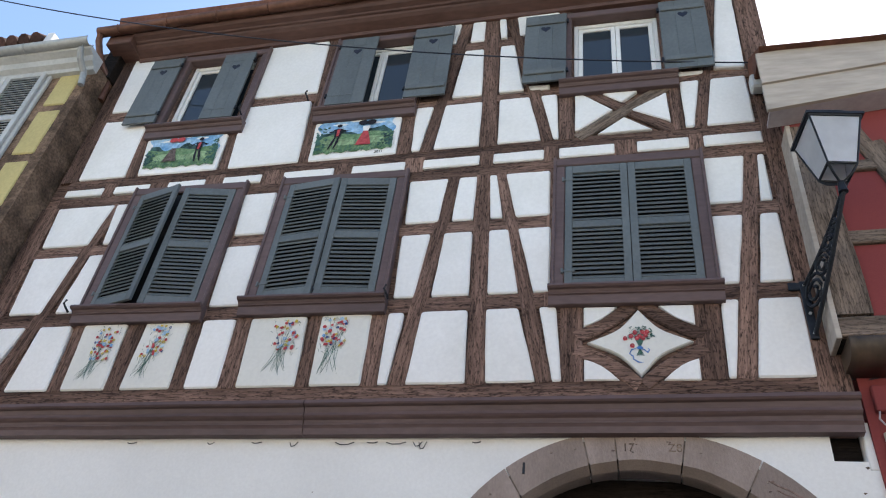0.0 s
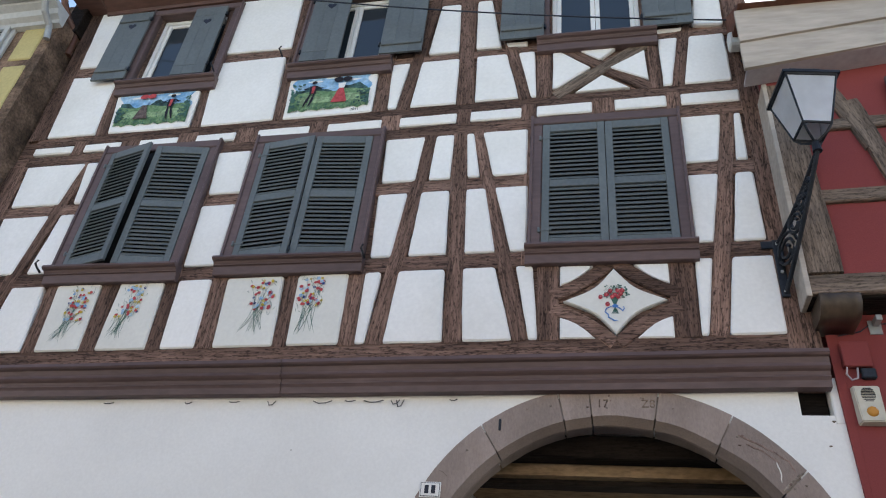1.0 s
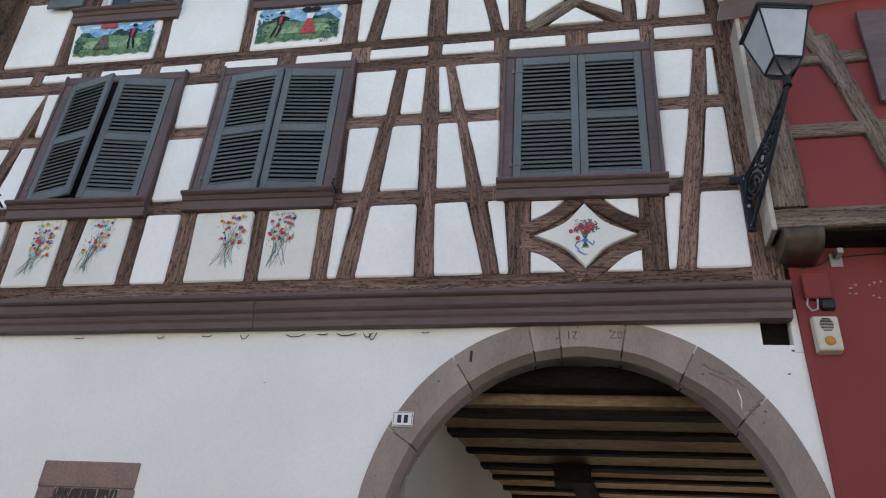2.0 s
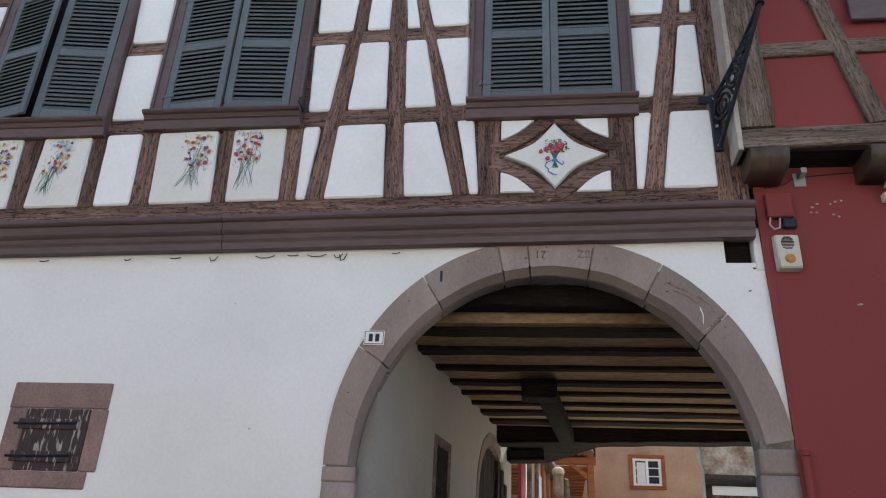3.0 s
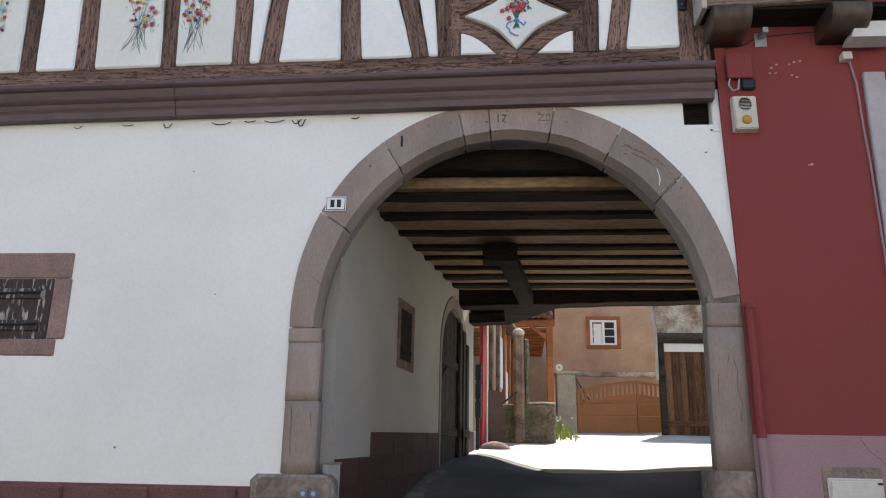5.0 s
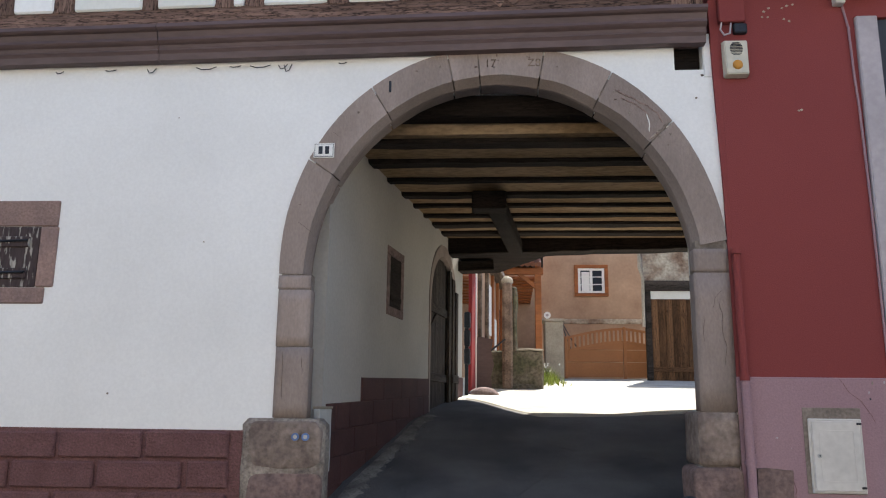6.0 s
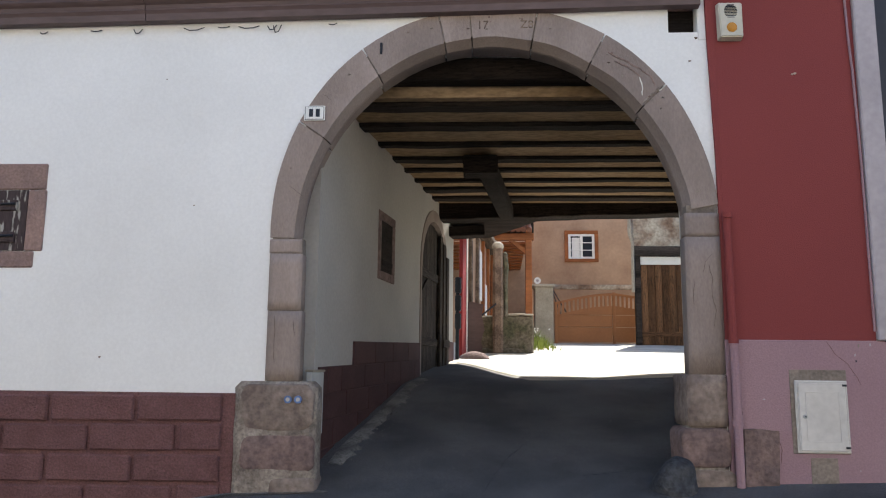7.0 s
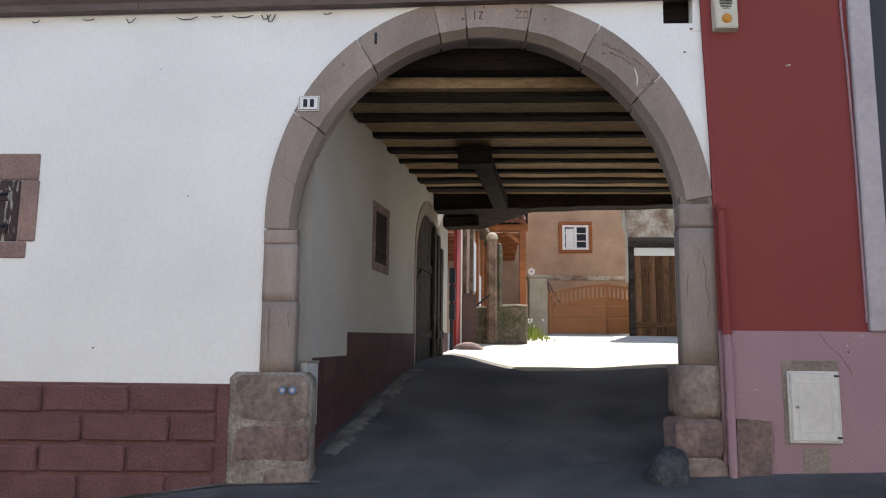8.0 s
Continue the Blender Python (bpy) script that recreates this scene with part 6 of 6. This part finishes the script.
for i, (x, z) in enumerate(((-0.165, 0.03), (-0.095, 0.055), (-0.05, 0.095), (0.0, 0.05), (0.035, 0.10), (0.07, 0.06), (0.09, 0.10), (-0.03, 0.03), (0.04, 0.03), (-0.085, -0.055))):
    add_flat(bm, round_spot(DX + x, DZ + z, 0.027, 0.026, 10, 0.12), y - 0.0075 - 0.0002 * i, 1)
    add_flat(bm, round_spot(DX + x + 0.004, DZ + z + 0.004, 0.012, 0.011, 7, 0.2), y - 0.0105 - 0.0002 * i, 2)
ribbon = [(DX - 0.03, DZ - 0.075), (DX - 0.10, DZ - 0.10), (DX - 0.12, DZ - 0.14), (DX - 0.08, DZ - 0.17), (DX - 0.08, DZ - 0.20), (DX - 0.02, DZ - 0.235), (DX + 0.03, DZ - 0.235)]
add_flat(bm, stroke(ribbon, 0.014), y - 0.005, 3)
add_flat(bm, stroke([(DX - 0.02, DZ - 0.075), (DX + 0.05, DZ - 0.10), (DX + 0.085, DZ - 0.13), (DX + 0.105, DZ - 0.10), (DX + 0.09, DZ - 0.08)], 0.014), y - 0.0055, 3)
add_flat(bm, round_spot(DX, DZ - 0.075, 0.035, 0.02, 8), y - 0.006, 3)
for v in bm.verts:
    v.co.x, v.co.z = DX + (v.co.x - DX) * 0.76, DZ + (v.co.z - DZ) * 0.92
part("rose_painting", bm, [STEMPAINT, shader("rose_paint", (0.50, 0.06, 0.08), 0.9, 0.2, 60, 20, 0.0), shader("rose_light", (0.62, 0.18, 0.17), 0.9, 0.2, 60, 20, 0.0), shader("ribbon_paint", (0.08, 0.22, 0.55), 0.9, 0.1, 60, 20, 0.0)], diamond, "painted red roses with a blue ribbon")


def landscape(corners, mirrored, seed):
    """A painted village scene: sky, hills, meadow, bushes and plain dancing shapes."""
    rnd = random.Random(seed)
    board = panel(house, corners, material=PANEL, name="painted_panel", label="white panel with a painted meadow scene")
    bl, br, tr, tl = (Vector(c) for c in corners)

    def at(u, v):
        u = 1 - u if mirrored else u
        return tuple(bl.lerp(br, u).lerp(tl.lerp(tr, u), v))

    mats = [BLUEPAINT, HILLPAINT, GREENPAINT, STEMPAINT, REDPAINT, BLACKPAINT, ENAMEL, GREYPAINT, shader("pale_meadow", (0.32, 0.46, 0.26), 0.9, 0.2, 40, 10, 0.0)]
    bm = bmesh.new()
    y = -0.1035
    edge = lambda v: 0.07 + 0.03 * math.sin(v * 9 + seed)
    rim = [at(edge(v / 10), 0.45 + 0.45 * v / 10) for v in range(11)] + [at(1 - edge(v / 10), 0.90 - 0.45 * v / 10) for v in range(11)]
    add_flat(bm, rim, y, 0)
    hills = [at(0.08 + 0.84 * k / 16, 0.60 + 0.07 * math.sin(k * 0.7 + seed) + 0.03 * math.sin(k * 1.9)) for k in range(17)] + [at(0.92, 0.42), at(0.08, 0.42)]
    add_flat(bm, hills, y - 0.003, 1)
    meadow = [at(0.06 + 0.88 * k / 16, 0.54 + 0.025 * math.sin(k * 0.9 + 2 * seed)) for k in range(17)] + [at(0.95 - 0.9 * k / 16, 0.13 + 0.03 * math.sin(k * 2.3)) for k in range(17)]
    add_flat(bm, meadow, y - 0.006, 2)
    add_flat(bm, [at(0.15 + 0.7 * k / 10, 0.42 + 0.03 * math.sin(k)) for k in range(11)] + [at(0.85 - 0.7 * k / 10, 0.28) for k in range(11)], y - 0.009, 8)
    for i in range(150):
        u, v = rnd.uniform(0.05, 0.95), 0.10 + abs(rnd.gauss(0, 0.09))
        x, z = at(u, v)
        add_flat(bm, stroke([(x, z), (x + 0.01, z + 0.02), (x + rnd.uniform(-0.02, 0.03), z + 0.05)], 0.007), y - 0.012 - 0.00002 * i, 3 if i % 3 else 2)
    for i in range(120):
        left = i % 2
        u = abs(rnd.gauss(0, 0.055)) + 0.06
        v = rnd.uniform(0.2, 0.72 if left else 0.5)
        x, z = at(u if left else 1 - u, v)
        add_flat(bm, round_spot(x, z, 0.018, 0.014, 6, 0.4), y - 0.016 - 0.00002 * i, 3 if i % 4 else 1)
    for i, (u, v) in enumerate(((0.3, 0.78), (0.5, 0.84), (0.72, 0.76))):
        add_flat(bm, round_spot(*at(u, v), 0.10, 0.018, 9, 0.2), y - 0.0015, 6)
    # plain shapes for the two dancers
    wide = at(0.62, 0.40)
    s = -1 if mirrored else 1
    x, z = wide
    add_flat(bm, [(x - 0.03, z + 0.12), (x + 0.03, z + 0.12), (x + 0.10, z - 0.12), (x - 0.10, z - 0.12)], y - 0.020, 7 if mirrored else 4)
    add_flat(bm, [(x - 0.035, z + 0.12), (x + 0.035, z + 0.12), (x + 0.05, z + 0.21), (x - 0.05, z + 0.21)], y - 0.0205, 6 if not mirrored else 0)
    for k in (-1, 1):
        add_flat(bm, round_spot(x + k * 0.055, z + 0.275, 0.062, 0.045, 10, 0.08), y - 0.021 - 0.0003 * k, 4 if mirrored else 5)
    x, z = at(0.30, 0.42)
    add_flat(bm, [(x - 0.04, z + 0.04), (x + 0.04, z + 0.04), (x + 0.05, z + 0.18), (x - 0.05, z + 0.18)], y - 0.020, 5)
    add_flat(bm, [(x - 0.015, z + 0.05), (x + 0.015, z + 0.05), (x + 0.02, z + 0.17), (x - 0.02, z + 0.17)], y - 0.0215, 4)
    for k in (-1, 1):
        add_flat(bm, stroke([(x + k * 0.02, z + 0.05), (x + k * 0.03 - s * 0.02, z - 0.06), (x + k * 0.035 - s * 0.05, z - 0.17)], 0.038), y - 0.0203 - 0.0002 * k, 5)
        add_flat(bm, stroke([(x + k * 0.045, z + 0.17), (x + k * 0.10, z + 0.13), (x + k * 0.13, z + 0.14)], 0.026), y - 0.0207 - 0.0002 * k, 5)
    add_flat(bm, round_spot(x, z + 0.235, 0.035, 0.03, 8, 0.05), y - 0.022, 5)
    part("scene_painting", bm, mats, board, "painted meadow with two plain dancing shapes")


landscape([(-6.20, 7.31), (-5.09, 7.32), (-5.12, 8.09), (-6.31, 8.09)], True, 3)
landscape([(-3.86, 7.335), (-2.75, 7.36), (-2.76, 8.12), (-3.90, 8.10)], False, 5)

font = bpy.data.curves.new("painted_date", "FONT")
font.body, font.size, font.extrude = "2011", 0.055, 0.001
ob = new("painted_date", font)
me = bpy.data.meshes.new_from_object(ob)
bpy.data.objects.remove(ob)
me.materials.append(BLACKPAINT)
ob = new("painted_date", me)
ob.parent = house
place(ob, pose(-3.02, -0.104, 7.395, 90, 0, 0))

# ---------------------------------------------------------------- small wear on the street wall
strands = thing("loose_strands", "thin dark strands hanging under the jetty", "strands")
for x0, x1, drop in ((-2.78, -2.60, 0.035), (-2.30, -2.12, 0.03), (-2.05, -1.97, 0.05), (-3.22, -3.14, 0.05), (-3.6, -3.5, 0.02), (-1.52, -1.45, 0.02), (-4.05, -3.98, 0.03), (-2.48, -2.38, 0.02), (-2.0, -1.93, 0.075), (-4.9, -4.8, 0.02)):
    z = z_at(3.815, x0)
    part("strand", tube([(x0, -0.012, z - 0.01), (x0 + 0.3 * (x1 - x0), -0.02, z - drop), (x1 - 0.3 * (x1 - x0), -0.02, z - drop * 0.9), (x1, -0.012, z - 0.005)], 0.0045, 5), INK, strands)
for x, z in ((-1.72, 0.635), (-1.64, 0.635)):
    disc = thing("survey_disc", "small round blue survey disc on the base stone", "disc", (x, -0.092, z))
    part("disc", tube([(0, 0, 0), (0, -0.012, 0)], 0.030, 16), shader("disc_blue", (0.12, 0.20, 0.42), 0.5, 0.1, 30, 8, 0.0), disc)
    part("rim", tube([(0, -0.0125, 0), (0, -0.014, 0)], 0.016, 12), ZINC, disc)
hook = thing("shutter_hook", "dark iron shutter hook on a window sill", "hook", group="shutter hooks")
part("hook", tube([(0, 0, 0), (0.0, -0.06, 0.02), (-0.02, -0.09, 0.06), (-0.01, -0.08, 0.11)], 0.012, 6), IRON, hook)
place(hook, (-6.12, -0.2, 5.14))
for x, z in ((-4.98, 8.20), (-4.08, 8.36), (-2.50, 5.2)):
    copy_thing(hook, Matrix.Translation((x + 0.03, -0.19, z)))
rod = thing("shutter_stay", "iron stay holding the window shutters", "stay", (-3.30, -0.20, 5.26))
part("stay", tube([(0, 0, 0), (0.02, -0.02, 0.06), (-0.05, 0.03, 0.20)], 0.009, 6), IRON, rod)
part("weight", tube([(-0.07, 0.02, 0.20), (-0.03, 0.03, 0.20)], 0.028, 8), IRON, rod)

# ---------------------------------------------------------------- dust, gravel and wear on the ramp
def ragged_strip(name, label, centre, width, material, lift=0.010, seed=0):
    """A thin uneven layer along a line of (x, y) points."""
    bm = bmesh.new()
    rows = []
    n = len(centre) * 10
    pts = [Vector(c) for c in centre]
    for i in range(n + 1):
        s = i / n * (len(pts) - 1)
        k = min(int(s), len(pts) - 2)
        p = pts[k].lerp(pts[k + 1], s - k)
        t = (pts[k + 1] - pts[k]).normalized()
        nn = Vector((t.y, -t.x))
        w = width * (0.6 + 0.9 * abs(noise.noise((s * 5, seed, 0))))
        row = []
        for o in (0.0, 0.33, 0.66, 1.0):
            q = p + nn * w * o
            row.append(bm.verts.new((q.x, q.y, ground_height(q.x, q.y) + 0.012 * noise.noise((q.x, q.y, 0)) + (lift if o < 0.9 else -0.012))))
        rows.append(row)
    for a, b in zip(rows, rows[1:]):
        for j in range(3):
            bm.faces.new((a[j], a[j + 1], b[j + 1], b[j])).smooth = True
    return tagged(part(name, bm, material), label, "dirt", kind="stuff")


ragged_strip("dust_strip", "pale dust and grit along the passage wall", [(-1.50, 0.45), (-1.40, 1.2), (-1.28, 2.0), (-1.15, 2.9), (-1.02, 3.7)], 0.22, DUST, 0.014, 2)
ragged_strip("dust_strip", "pale dust and grit along the street wall", [(-7.3, -0.04), (-4.5, -0.04), (-2.2, -0.1), (-1.4, -0.1)], -0.10, DUST, 0.012, 5)
bm = bmesh.new()
rnd = random.Random(4)
for i in range(420):
    s = rnd.random()
    x, y = -1.50 + 0.48 * s + abs(rnd.gauss(0, 0.10)), 0.42 + 3.3 * s
    if i % 6 == 0:
        x, y = rnd.uniform(-1.3, 1.3), rnd.uniform(-0.2, 3.0)
    r = rnd.uniform(0.004, 0.012)
    z = ground_height(x, y) + 0.012 * noise.noise((x, y, 0)) + 0.014
    ring = [bm.verts.new((x + r * math.cos(a) * rnd.uniform(0.7, 1.2), y + r * math.sin(a) * rnd.uniform(0.7, 1.2), z - 0.006)) for a in (0, 1.57, 3.14, 4.71)]
    top = bm.verts.new((x, y, z + r * 0.6))
    for k in range(4):
        bm.faces.new((ring[k], ring[(k + 1) % 4], top))
tagged(part("grit", bm, DUST), "loose grit scattered on the asphalt ramp", "gravel", kind="stuff")
cracks = thing("asphalt_seams", "thin dark seams in the asphalt ramp", "seam", kind="structure")
for line in ([(-0.2, -0.1), (0.0, 0.6), (0.35, 1.3), (0.5, 2.2), (0.9, 3.2)], [(0.5, 2.2), (0.9, 1.9), (1.5, 1.8)], [(0.6, 0.2), (0.9, 0.3), (1.05, 0.45)]):
    pts = []
    for a, b in zip(line, line[1:]):
        for k in range(8):
            x, y = a[0] + (b[0] - a[0]) * k / 8, a[1] + (b[1] - a[1]) * k / 8
            x += 0.03 * noise.noise((x * 6, y * 6, 3))
            pts.append((x, y, ground_height(x, y) + 0.012 * noise.noise((x, y, 0)) + 0.0005))
    part("seam", tube(pts, 0.0018, 5), IRON, cracks)
# worn spots in the plaster and the arch
for x, z, r in ((1.50, 3.42, 0.012), (-2.6, 2.2, 0.008), (-3.3, 0.95, 0.01), (-2.9, 3.3, 0.006), (1.56, 3.62, 0.014)):
    part("chip", prism(round_spot(x, z, r, r * 0.7, 7, 0.4), -0.003, 0.01), GREYWOOD, house)


def scratch(name, parent, line, w, material, y=-0.0240):
    """A narrow uneven line on a stone face."""
    pts = []
    for a, b in zip(line, line[1:]):
        for k in range(4):
            x, z = a[0] + (b[0] - a[0]) * k / 4, a[1] + (b[1] - a[1]) * k / 4
            pts.append((x + 0.010 * noise.noise((x * 19, z * 19, 1)), z + 0.010 * noise.noise((x * 19, z * 19, 6))))
    part(name, prism(stroke(pts + [line[-1]], w), y, y + 0.03), material, parent)


CRACK = shader("crack_shadow", (0.20, 0.155, 0.135), 0.95, 0.2, 60, 9, 0.0)
OXIDE = shader("iron_oxide_vein", (0.29, 0.20, 0.175), 0.95, 0.2, 60, 9, 0.4, 70)
scratch("vein", arch, [(0.83, 3.49), (0.95, 3.43), (1.06, 3.36), (1.17, 3.28), (1.21, 3.20)], 0.011, OXIDE)
scratch("vein", arch, [(0.88, 3.42), (1.0, 3.36), (1.10, 3.27)], 0.010, OXIDE)
scratch("scratch", arch, [(1.08, 3.28), (1.10, 3.20), (1.10, 3.12)], 0.009, CREAM)
scratch("scratch", arch, [(1.10, 3.06), (1.20, 3.15), (1.27, 3.20)], 0.014, BASEMORTAR)
for line in ([(1.575, 1.72), (1.60, 1.60), (1.59, 1.48), (1.615, 1.36), (1.60, 1.22)], [(1.60, 1.80), (1.55, 1.74), (1.53, 1.66)], [(1.60, 0.78), (1.605, 0.68)], [(1.46, 1.60), (1.45, 1.40)],
             [(-1.80, 2.36), (-1.76, 2.33), (-1.69, 2.28)], [(-1.875, 1.30), (-1.87, 1.05), (-1.86, 0.92)], [(-1.72, 1.25), (-1.71, 1.12)], [(-1.55, 3.15), (-1.48, 3.10)]):
    scratch("crack", arch, line, 0.003, CRACK)
for i in range(22):
    a, r = random.uniform(0.2, 2.95), random.uniform(0.05, 0.95)
    x, z = arch_point(1.65 + 0.14 * r, 1.79 + 0.17 * r, a)
    part("pit", prism(round_spot(x, z, random.uniform(0.004, 0.012), random.uniform(0.003, 0.009), 6, 0.5), -0.0285, -0.005), random.choice((BASESTONE, PURPLESTONE, BASEMORTAR)), arch)
